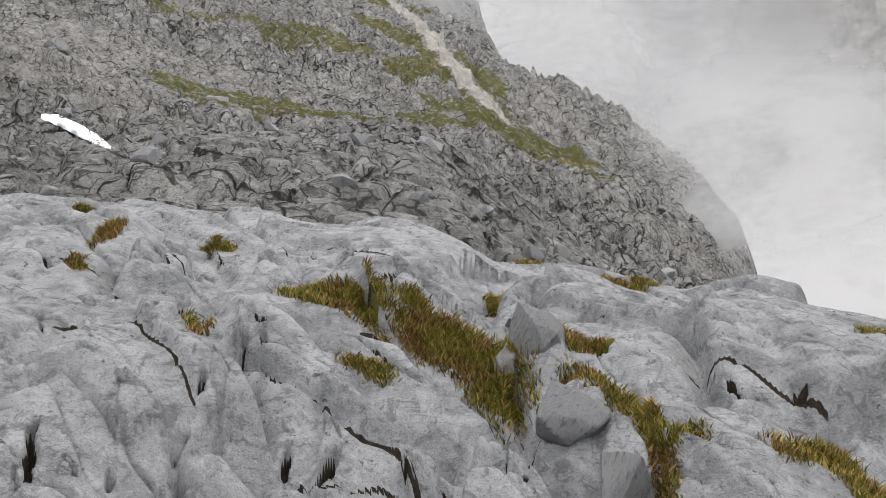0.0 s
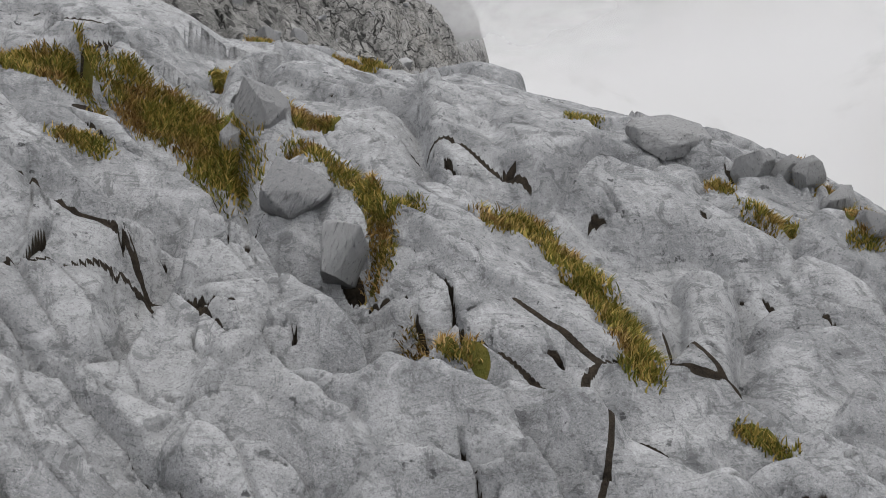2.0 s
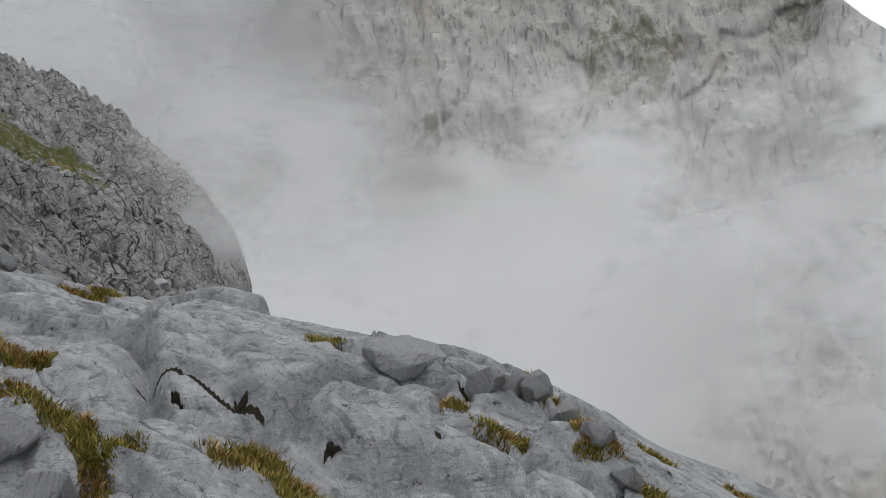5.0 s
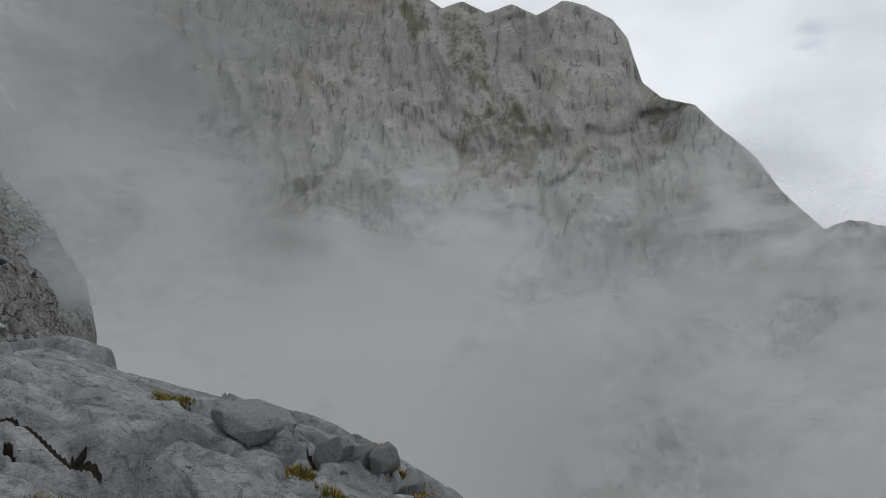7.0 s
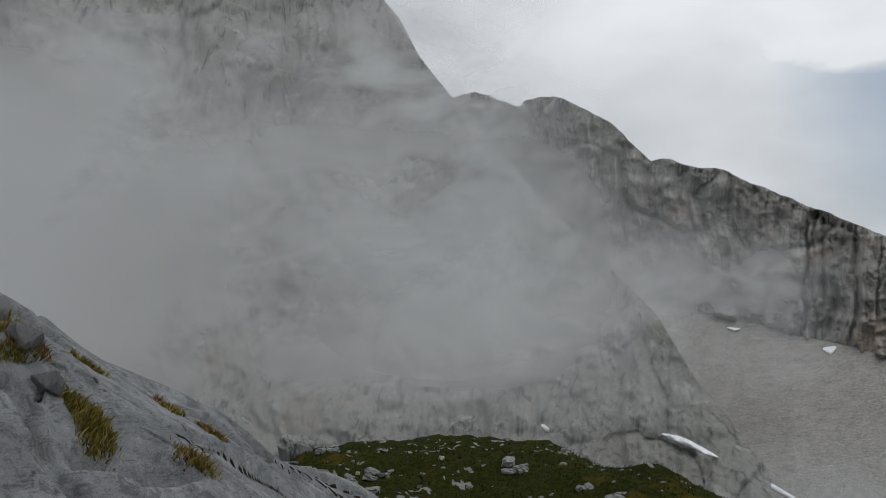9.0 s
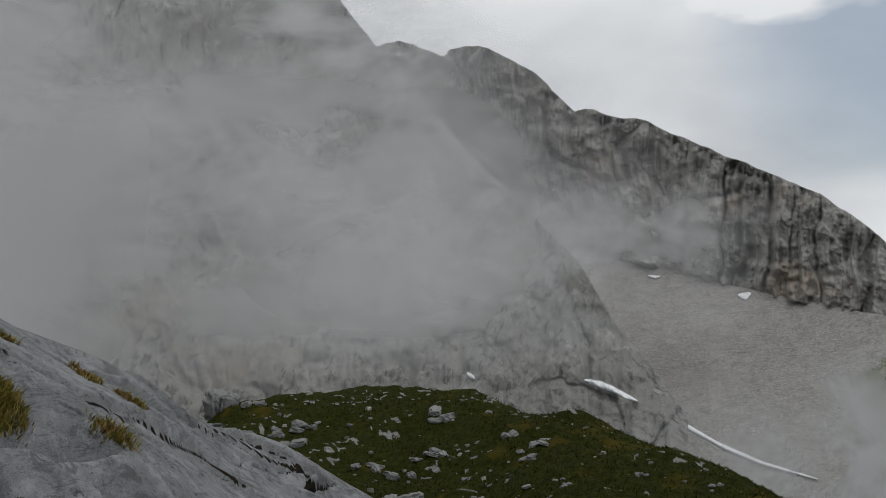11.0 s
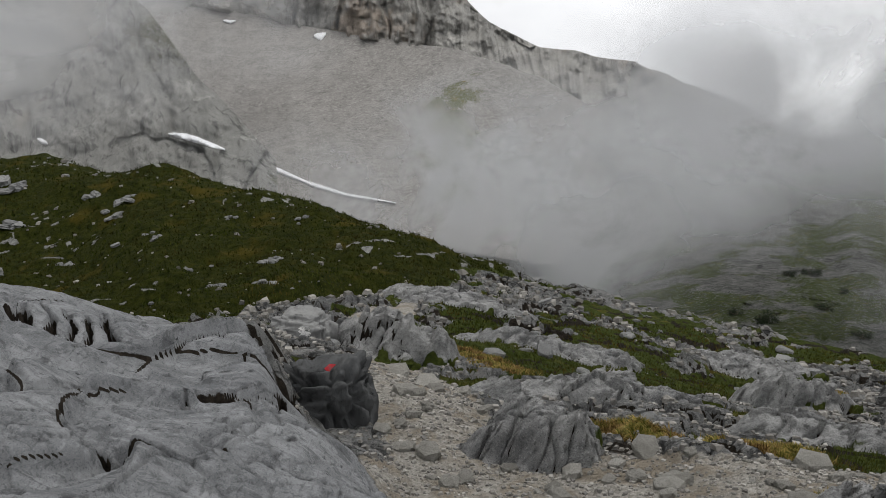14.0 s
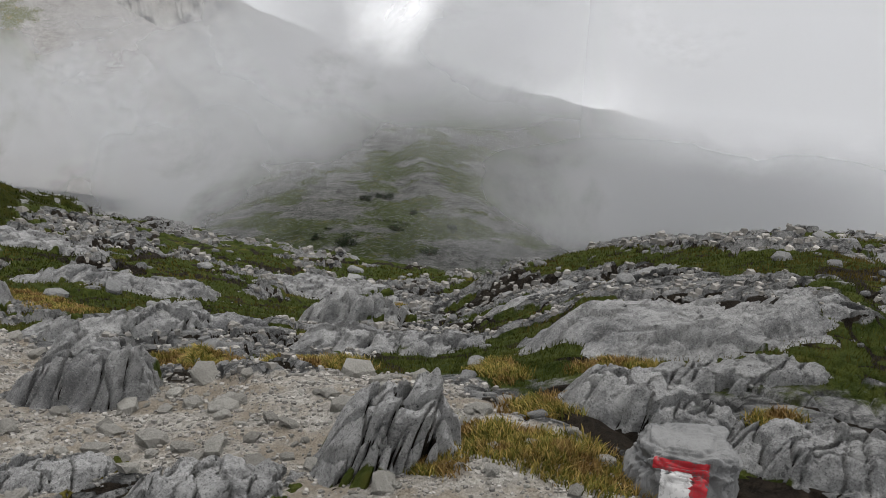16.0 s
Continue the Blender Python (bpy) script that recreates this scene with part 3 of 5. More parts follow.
CRACKS.append((((3.53, 1.34), (3.69, 1.16), (3.69, 1.08), (3.69, 0.83), (3.72, 0.54)), 0.018, 0.14))
CRACKS.append((((4.91, 1.57), (4.59, 1.33)), 0.015, 0.14))
# turf in the clefts: line and half width
TUFTS.append((((-0.71, 4.66), (-0.54, 4.59), (-0.33, 4.54)), 0.1))
TUFTS.append((((-0.18, 4.47), (-0.03, 4.4), (0.14, 4.43), (0.18, 4.23), (0.24, 4.1)), 0.15))
TUFTS.append((((-0.19, 4.6), (-0.14, 4.6)), 0.06))
TUFTS.append((((-0.39, 4.17), (-0.24, 4.09)), 0.06))
TUFTS.append((((-1.01, 4.09), (-0.9, 3.86)), 0.05))
TUFTS.append((((-1.8, 5.13), (-1.81, 5.31)), 0.07))
TUFTS.append((((-1.42, 5.8), (-1.31, 5.78)), 0.06))
TUFTS.append((((0.54, 4.51), (0.65, 4.48)), 0.06))
TUFTS.append((((0.89, 5.64), (1.14, 5.77)), 0.06))
TUFTS.append((((0.45, 4.88), (0.52, 4.57)), 0.06))
TUFTS.append((((0.46, 6.79), (0.57, 6.67)), 0.05))
TUFTS.append((((0.21, 5.16), (0.25, 5.36)), 0.05))
TUFTS.append((((-1.71, 4.6), (-1.73, 4.66)), 0.05))
TUFTS.append((((-2.17, 5.79), (-2.19, 5.8)), 0.05))
TUFTS.append((((0.47, 4.14), (0.59, 4.0), (0.7, 3.89), (0.74, 3.65), (0.73, 3.53), (0.69, 3.49)), 0.055))
TUFTS.append((((0.78, 3.66), (0.88, 3.67)), 0.04))
TUFTS.append((((0.77, 3.31), (0.83, 3.11), (0.92, 3.07)), 0.035))
TUFTS.append((((1.15, 3.65), (1.31, 3.7), (1.37, 3.52), (1.4, 3.35), (1.44, 3.2), (1.43, 3.0), (1.42, 2.92)), 0.07))
TUFTS.append((((1.64, 2.76), (1.74, 2.63)), 0.03))
TUFTS.append((((0.48, 4.66), (0.55, 4.4), (0.65, 4.48)), 0.06))
TUFTS.append((((2.22, 3.65), (2.28, 3.59), (2.39, 3.63)), 0.06))
TUFTS.append((((2.64, 3.91), (2.88, 3.93), (2.62, 3.47), (2.66, 3.37)), 0.06))
TUFTS.append((((2.51, 3.37), (2.63, 3.38)), 0.05))
TUFTS.append((((2.62, 3.17), (2.69, 3.1), (2.63, 2.96)), 0.07))
TUFTS.append((((3.39, 4.04), (3.47, 3.98)), 0.05))
TUFTS.append((((4.0, 4.12), (3.75, 3.72)), 0.05))
TUFTS.append((((3.8, 3.58), (3.84, 3.5)), 0.04))
TUFTS.append((((2.96, 2.89), (3.03, 2.8)), 0.05))
TUFTS.append((((2.54, 5.21), (2.67, 5.14)), 0.03))
TUFTS.append((((2.13, 5.28), (2.28, 5.28)), 0.05))
TUFTS.append((((2.21, 3.91), (2.27, 3.88)), 0.04))
TUFTS.append((((3.37, -1.76), (3.2, -1.85), (2.99, -1.99), (2.82, -2.08)), 0.2))
TUFTS.append((((6.18, -0.88), (5.77, -1.21)), 0.16))
TUFTS.append((((5.59, -1.46), (5.07, -1.81)), 0.16))
TUFTS.append((((4.03, -1.52), (3.87, -1.57)), 0.1))
TUFTS.append((((4.73, -2.52), (4.24, -2.41)), 0.12))
TUFTS.append((((11.96, 0.01), (9.88, -0.42)), 0.25))
TUFTS.append((((4.02, -2.74), (3.88, -3.07)), 0.12))
TUFTS.append((((3.68, -2.2), (3.48, -2.26)), 0.15))
TUFTS.append((((3.03, -3.02), (2.94, -3.05)), 0.1))
TUFTS.append((((3.3, -1.41), (3.1, -1.54)), 0.1))
TUFTS.append((((11.32, 0.02), (9.55, -0.45)), 0.3))
TUFTS.append((((14.68, -5.19), (12.17, -4.67)), 0.3))
# humps and blocks: place, half sizes, turn, height
BLOCKS.append((0.24, 4.30, 0.05, 0.17, 0, 0.12))
BLOCKS.append((0.39, 4.33, 0.11, 0.22, 0, 0.16))
BLOCKS.append((0.35, 4.68, 0.10, 0.10, 0, 0.08))
BLOCKS.append((0.46, 3.87, 0.13, 0.21, -30, 0.16))
BLOCKS.append((0.61, 3.58, 0.09, 0.24, 0, 0.16))
BLOCKS.append((0.44, 3.61, 0.10, 0.16, 0, 0.14))
BLOCKS.append((2.50, 4.03, 0.11, 0.16, 0, 0.1))
BLOCKS.append((2.60, 3.96, 0.06, 0.16, 0, 0.1))
BLOCKS.append((2.66, 3.88, 0.05, 0.13, 0, 0.1))
BLOCKS.append((2.69, 3.73, 0.07, 0.13, 0, 0.1))
BLOCKS.append((2.50, 3.66, 0.07, 0.07, 0, 0.07))
BLOCKS.append((2.25, 4.33, 0.25, 0.19, -25, 0.08))
BLOCKS.append((2.60, 3.40, 0.08, 0.09, 0, 0.08))
BLOCKS.append((2.56, 3.18, 0.06, 0.11, 0, 0.06))
BLOCKS.append((2.71, 4.41, 0.09, 0.18, 0, 0.08))
BLOCKS.append((-1.74, 5.72, 0.27, 0.27, 0, 0.12))
BLOCKS.append((-1.00, 5.38, 0.22, 0.22, 0, 0.14))
BLOCKS.append((-0.56, 5.09, 0.14, 0.23, 0, 0.1))
BLOCKS.append((-0.15, 5.55, 0.25, 0.25, 0, 0.12))
BLOCKS.append((-1.82, 4.40, 0.13, 0.16, 0, 0.12))
BLOCKS.append((0.31, 5.30, 0.10, 0.27, 0, 0.12))
BLOCKS.append((-1.57, 3.94, 0.12, 0.09, 0, 0.1))
# clefts on the outer slab
CRACKS.append((((5.3, 3.05), (5.85, 3.23), (5.95, 3.14), (5.58, 2.8), (5.31, 2.51), (5.18, 2.26), (5.24, 2.02), (5.52, 1.84), (6.38, 1.95)), 0.055, 0.3))
CRACKS.append((((5.57, 3.81), (5.74, 3.81), (5.72, 3.64), (6.53, 3.81)), 0.05, 0.25))
CRACKS.append((((5.58, 2.57), (5.01, 2.3)), 0.045, 0.25))
CRACKS.append((((5.84, 2.43), (5.28, 2.21)), 0.045, 0.25))
CRACKS.append((((6.21, 2.35), (5.31, 1.98)), 0.045, 0.25))
CRACKS.append((((5.01, 1.58), (4.58, 1.34)), 0.035, 0.2))
CRACKS.append((((3.67, 2.21), (4.0, 2.19), (4.04, 2.03), (3.9, 1.83)), 0.03, 0.16))
CRACKS.append((((3.55, 1.35), (3.58, 1.24), (3.64, 1.16), (3.76, 1.12), (3.75, 0.97), (3.65, 0.84), (3.63, 0.7), (3.66, 0.56)), 0.04, 0.28))
CRACKS.append((((4.91, 1.55), (4.58, 1.31)), 0.03, 0.2))
CRACKS.append((((6.02, 2.29), (5.83, 2.06), (6.02, 1.93)), 0.05, 0.25))
CRACKS.append((((4.43, 0.89), (5.33, 1.02), (5.9, 1.04), (5.85, 0.98)), 0.025, 0.16))
CRACKS.append((((3.5, 1.33), (3.45, 1.2), (3.46, 1.09), (3.5, 0.95)), 0.02, 0.14))
CRACKS.append((((4.43, 3.42), (4.89, 3.57), (5.07, 3.48), (6.11, 3.81)), 0.04, 0.2))


def land(b, r):
    """Height, and the cover (turf, gravel, painted crevice shade), at a bearing in degrees and a distance in metres."""
    x, y = r * np.sin(np.radians(b)), r * np.cos(np.radians(b))
    z = lie(b, np.maximum(r, 1.01))
    reach = slab_reach(b)
    slab = 1 - smooth(0.97, 1.06, r / reach)
    slope = smooth(24, 19, b) * (1 - slab)
    turf_hill = (1 - slab) * smooth(46, 52, b) * smooth(95, 91, b + 3 * fbm(x * 0.25, y * 0.25, 35, 3)) * smooth(0, 1, (r + 2.5 * fbm(x * 0.4, y * 0.4, 36, 3) - np.interp(b, (50, 72, 76, 80, 84, 88, 92, 95), (10, 15, 17, 17.5, 19, 20, 26, 34))) / 2.0)
    karst = np.clip(1 - slab - slope - turf_hill, 0, 1)
    track = np.minimum(np.minimum(line_at(x, y, PATH_NEAR)[0] / 0.66, line_at(x, y, PATH_FAR)[0] / 0.42), 3)
    gravel = karst * smooth(1.25, 0.75, track + 0.55 * fbm(x * 1.1, y * 1.1, 31, 4))
    # slab: broad swells and runnels that fall with the slope, and fine roughness
    u, v = x * 0.80 - y * 0.60, x * 0.60 + y * 0.80
    swell = 0.06 * fbm(u * 0.55, v * 1.4, 3, 3, 0.4) + 0.008 * fbm(u * 2.5, v * 5, 5, 3) + 0.0035 * fbm(x * 14, y * 14, 6, 3)
    f1, f2, who = cells(u * 0.42 + 0.25 * fbm(x, y, 8, 2), v * 1.05 + 0.3 * fbm(x, y, 9, 2), 21)
    mood = value_noise(x * 0.8 + 5, y * 0.8, 23)
    lobe = smooth(0.0, 0.45, f2 - f1)
    swell += (who - 0.5) * 0.04 + 0.05 * (lobe - 0.7) - 0.05 * smooth(0.035, 0.0, f2 - f1) * smooth(0.35, 0.6, mood)
    f1, f2, who = cells(u * 1.6 + 0.5 * fbm(x * 2, y * 2, 18, 2), v * 3.4 + 0.5 * fbm(x * 2, y * 2, 19, 2), 27)
    swell -= 0.014 * smooth(0.05, 0.0, f2 - f1) * smooth(0.2, 0.5, fbm(x * 0.9, y * 0.9, 20, 2)) + 0.03 * smooth(0.10, 0.04, cells(x * 2.1, y * 2.1, 29)[0])
    slot, seam, on = np.zeros_like(z), np.zeros_like(z), slab > 0
    if on.any():
        us, vs, bend = u[on], v[on], 0.22 * fbm(x[on] * 1.3, y[on] * 1.3, 171, 3)
        high, joint = facets(us * 0.9 + bend, vs * 2.3 - bend, 173)
        some = smooth(0.35, 0.6, value_noise(x[on] * 1.1, y[on] * 1.1 + 7, 175))
        swell[on] += (0.24 * high + 0.02) * smooth(0.0, 0.10, joint) - 0.05 * smooth(0.04, 0.0, joint) * some
        seam[on] = smooth(0.026, 0.010, joint) * smooth(0.48, 0.58, value_noise(x[on] * 1.7 + 11, y[on] * 1.7, 181)) * smooth(2.0, 2.6, r[on])
        high, joint = facets(us * 2.6 + 2 * bend, vs * 5.5 + bend, 177)
        swell[on] += (0.035 * high - 0.02 * smooth(0.07, 0.0, joint)) * smooth(0.45, 0.7, value_noise(x[on] * 0.9 + 3, y[on] * 0.9, 179))
    wx, wy = x[on] + 0.04 * fbm(x[on] * 5, y[on] * 5, 12, 2), y[on] + 0.04 * fbm(x[on] * 5, y[on] * 5, 13, 2)
    slot[on] = np.maximum(slits(wx, wy, 2.2, 157, 0.08, 0.007, -35), slits(wx, wy, 3.5, 163, 0.05, 0.009, -20)) * (slab * smooth(1.8, 2.4, r))[on]
    dz = slab * swell * smooth(1.0, 2.2, r) - 0.10 * slot
    # karst: broken blocks in three sizes
    k, joint_shade = np.zeros_like(z), np.zeros_like(z)
    on = karst > 0
    xs, ys = x[on], y[on]
    for size, amp, seed in ((2.6, 0.10, 41), (0.85, 0.10, 43), (0.33, 0.075, 47)):
        wx, wy = xs / size + 0.5 * fbm(xs / size, ys / size, seed + 1, 2), ys / size + 0.5 * fbm(xs / size, ys / size, seed + 2, 2)
        f1, f2, who = cells(wx * 0.75 + wy * 0.2, wy * 1.2 - wx * 0.3, seed)
        k[on] += amp * ((who - 0.45) + 1.0 * smooth(0.0, 0.14, f2 - f1) - 0.8)
        # gaps between the blocks coloured dark, standing in for shaded cavities
        joint_shade[on] = np.maximum(joint_shade[on], smooth(0.13, 0.04, f2 - f1) * smooth(0.3, 0.6, value_noise(xs * 0.9 + seed, ys * 0.9, 77)))
    joint_shade *= karst * (1 - gravel)
    rough = karst * (1 - 0.93 * gravel) * smooth(2.2, 4.5, r)
    grass_k = 0.8 * fbm(x * 0.3 + y * 0.15 + 4, y * 0.55 - x * 0.1, 61, 4) + 0.5 * fbm(x * 1.3, y * 1.6, 62, 3)
    green_k = np.maximum(smooth(-0.22, 0.12, grass_k) * smooth(3.6, 5.5, r) * 0.9, 0.9 * smooth(114, 121, b) * smooth(5.5, 9, r) * smooth(-0.30, 0.02, grass_k))
    dz += rough * k * (1 - 0.75 * green_k) * np.clip(r / 9.0, 0.45, 1.5)
    dz += gravel * 0.02 * fbm(x * 6, y * 6, 71, 3)
    # turf hill
    dz += turf_hill * (0.24 * fbm(x * 0.12, y * 0.12, 81, 3) + 0.22 * fbm(x * 0.5, y * 0.5, 82, 4) + 0.10 * fbm(x * 2.0, y * 2.0, 83, 3))
    bare = 0.7 * smooth(0.6, 0.8, value_noise(x * 0.35, y * 0.35, 85)) * smooth(0.62, 0.8, value_noise(x * 3.4, y * 3.4, 86))
    # slope: crags
    far = np.clip(r / 40.0, 0.42, 1.15)
    s, on = np.zeros_like(z), slope > 0
    xs, ys = x[on], y[on]
    for size, amp, seed in ((15.0, 1.3, 91), (5.0, 0.9, 93), (1.9, 0.75, 97), (0.7, 0.36, 99)):
        wx, wy = xs / size + 0.5 * fbm(xs / size, ys / size, seed + 1, 2), ys / size + 0.5 * fbm(xs / size, ys / size, seed + 2, 2)
        f1, f2, who = cells(wx * 1.25, wy * 0.65, seed)
        s[on] += amp * ((who - 0.5) + 0.9 * smooth(0.0, 0.16, f2 - f1) - 0.75)
        if size < 3:
            joint_shade[on] = np.maximum(joint_shade[on], 0.55 * slope[on] * smooth(0.05, 0.02, f2 - f1) * smooth(0.35, 0.6, value_noise(xs * 0.3, ys * 0.3, 79 + seed)))
    ramp_line, side, _ = line_at(x, y, RAMP)
    green_s = np.maximum(smooth(6.0, 1.0, ramp_line + 7 * fbm(x * 0.12, y * 0.12, 101, 4)) * 0.56, smooth(0.3, 0.7, fbm(x * 0.07, y * 0.07, 103, 4)) * 0.55 * smooth(25, 60, r))
    trail = smooth(1.6, 0.6, line_at(x, y, TRAIL)[0] + 0.5 * fbm(x * 0.3, y * 0.3, 105, 2))
    scree = smooth(0.2, 0.5, fbm(x * 0.05 + 9, y * 0.05, 107, 3)) * (1 - green_s)
    dz += slope * far * s * (1 - 0.7 * green_s) * (0.45 + 0.9 * value_noise(x * 0.035 + 3, y * 0.035, 109)) * smooth(1.02, 1.3, r / reach)
    green = karst * green_k * (1 - gravel) + turf_hill * (1 - bare) + slope * np.clip(green_s - trail, 0, 1)
    grit = gravel + slope * np.maximum(trail, 0.42 * scree)
    # slots, joints and seams are darkened in colour, as shade would darken them
    crevice_shade = np.clip(slot + joint_shade + 0.9 * seam * slab, 0, 1)
    for points, high, spread, hollow, hollow_shade in LEDGES:
        px, py = [p[0] for p in points], [p[1] for p in points]
        ok = (x > min(px) - 1.4) & (x < max(px) + 1.4) & (y > min(py) - 1.4) & (y < max(py) + 1.4)
        if not ok.any():
            continue
        xs, ys = x[ok], y[ok]
        wx, wy = 0.03 * fbm(xs * 3, ys * 3, 131, 2, 0.35), 0.03 * fbm(xs * 3, ys * 3, 133, 2, 0.35)
        d, side, t = line_at(xs + wx, ys + wy, points)
        ends = smooth(0, 0.12, t) * smooth(1, 0.88, t)
        inner, outer = np.where(side > 0, d, 0), np.where(side > 0, 0, d)
        edge = (1 - np.exp(-inner / 0.055)) * np.exp(-inner / spread) * (side > 0)
        swellings = 0.75 + 0.5 * fbm(xs * 1.7, ys * 1.7, 135, 2)
        dz[ok] += ends * (1.15 * high * edge * swellings - hollow * swellings * np.exp(-(outer / (0.05 + 0.25 * hollow)) ** 1.5) * (side <= 0) - hollow * swellings * np.exp(-inner / 0.018) * (side > 0))
        # shade behind the raised edge, put into the colour
        crevice_shade[ok] = np.maximum(crevice_shade[ok], hollow_shade * ends * smooth(0.055, 0.02, outer) * (side <= 0) * smooth(-0.15, 0.2, fbm(xs * 2.2, ys * 2.2, 137, 3)))
    for points, width, depth in CRACKS:
        px, py = [p[0] for p in points], [p[1] for p in points]
        ok = (x > min(px) - 0.5) & (x < max(px) + 0.5) & (y > min(py) - 0.5) & (y < max(py) + 0.5)
        if not ok.any():
            continue
        xs, ys = x[ok], y[ok]
        wx, wy = 0.03 * fbm(xs * 5, ys * 5, 111, 4), 0.03 * fbm(xs * 5, ys * 5, 112, 4)
        d, side, t = line_at(xs + wx, ys + wy, points)
        w = 0.95 * width * np.sin(np.pi * np.clip(t, 0.05, 0.95)) ** 0.6 * (0.75 + 0.9 * fbm(xs * 4, ys * 4, 115, 3))
        w = np.maximum(w, 0.0022 * np.hypot(xs, ys))
        cell = 0.0016 * np.hypot(xs, ys)
        inside = smooth(w + cell, np.maximum(w * 0.5 - cell, 0.0), d)
        ends = smooth(0, 0.05, t) * smooth(1, 0.95, t)
        dz[ok] += (-1.2 * min(depth, 0.11) * inside - 0.12 * depth * smooth(w + 0.08, w, d) + 0.10 * depth * np.exp(-np.clip(side, 0, 9) / 0.2) * (side > 0) * smooth(0.5, 0.2, d)) * ends
        # cleft walls and floor coloured dark for the shade inside
        crevice_shade[ok] = np.maximum(crevice_shade[ok], smooth(w * 1.5, w * 0.8, d) * ends * min(1.0, depth / 0.06))
    for cx, cy, rx, ry, turn, high in BLOCKS:
        d = bump_at(x, y, cx, cy, rx, ry, turn)
        dz += 0.45 * high * smooth(0.0, 0.6, d + 0.22 * fbm(x * 5, y * 5, 121, 3) * (d > 0)) * (0.8 + 0.35 * fbm(x * 2.5, y * 2.5, 122, 3))
    for points, width in TUFTS:
        ok = np.hypot(x - points[0][0], y - points[0][1]) < 4
        if ok.any():
            d = line_at(x[ok], y[ok], points)[0] + 0.05 * fbm(x[ok] * 4, y[ok] * 4, 117, 3)
            hit = smooth(width * 0.65, width * 0.25, d)
            green[ok] = np.maximum(green[ok], hit)
    return x, y, z + dz, np.stack([np.clip(green, 0, 1), np.clip(grit, 0, 1), np.clip(crevice_shade, 0, 1)], -1), (slab, slope, turf_hill)


def sheet(name, verts, faces, cover, material, label, category="ground", kind="structure"):
    """One smooth mesh of the quads given, with the cover on its points."""
    used, back = np.unique(faces, return_inverse=True)
    faces = back.reshape(faces.shape)
    me = bpy.data.meshes.new(name)
    me.vertices.add(len(used))
    me.vertices.foreach_set("co", verts[used].astype(np.float32).ravel())
    me.loops.add(faces.size)
    me.loops.foreach_set("vertex_index", faces.astype(np.int32).ravel())
    me.polygons.add(len(faces))
    me.polygons.foreach_set("loop_start", np.arange(0, faces.size, 4, dtype=np.int32))
    me.update(calc_edges=True)
    me.polygons.foreach_set("use_smooth", np.ones(len(faces), bool))
    if cover is not None:
        at = me.color_attributes.new("cover", "FLOAT_COLOR", "POINT")
        at.data.foreach_set("color", np.concatenate([cover[used], np.ones((len(used), 1))], 1).astype(np.float32).ravel())
    me.materials.append(material)
    return tagged(new(name, me), label, category, "", kind)


def grid_quads(rows, cols):
    i = np.arange(rows * cols).reshape(rows, cols)
    return np.stack([i[:-1, :-1], i[:-1, 1:], i[1:, 1:], i[1:, :-1]], -1).reshape(-1, 4)


def height_at(x, y):
    """The finished ground under a place."""
    x, y = np.atleast_1d(np.asarray(x, float)), np.atleast_1d(np.asarray(y, float))
    return land(np.degrees(np.arctan2(x, y)), np.hypot(x, y))[2]


PATH_NEAR = ((3.2, 1.6), (4.4, 0.5), (4.6, -0.4), (4.2, -1.2), (3.2, -1.2), (2.0, -0.6))
PATH_FAR = ((4.6, 0.0), (7.5, 0.4), (11, 1.2), (16, 1.5), (21, 0.6), (27, 1.5))
RAMP = ((-16, 130), (-8, 112), (-2, 92), (2.6, 74), (6, 62))
TRAIL = ((-12, 128), (-4, 105), (0, 88), (3, 70))


def build_land():
    near_r = np.concatenate([np.array([0.02, 0.5, 0.9]), np.geomspace(1.2, 2.4, 40, endpoint=False), np.geomspace(2.4, 9.2, 470)])
    far_r = np.geomspace(9.2, 170, 330)
    for rs, step in ((near_r, 0.125), (far_r, 0.17)):
        b, r = np.meshgrid(np.arange(-38, 146, step), rs)
        shape = b.shape
        x, y, z, cover, (slab, slope, turf) = land(b.ravel(), r.ravel())
        verts, quads = np.stack([x, y, z], 1), grid_quads(*shape)[:, ::-1]
        own = np.where(slab > 0.5, 0, np.where(slope > 0.5, 1, np.where(turf > 0.5, 2, 3)))[quads].max(1)
        near = rs is near_r
        for k, (name, mat, label, cat) in enumerate((
                ("rock_slab", SLAB_ROCK, "pale grey limestone slab, smooth and cracked, with turf in its clefts", "rock"),
                ("mountain_slope", SLOPE_ROCK, "craggy grey mountainside with scree and green ramps", "mountain"),
                ("grassy_hill", HILL_TURF, "dark green rounded grassy hill dotted with pale stones", "hill"),
                ("ground", KARST_ROCK, "broken grey karst ground with turf and a gravel path", "ground"))):
            if (own == k).any():
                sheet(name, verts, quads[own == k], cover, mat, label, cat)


build_land()


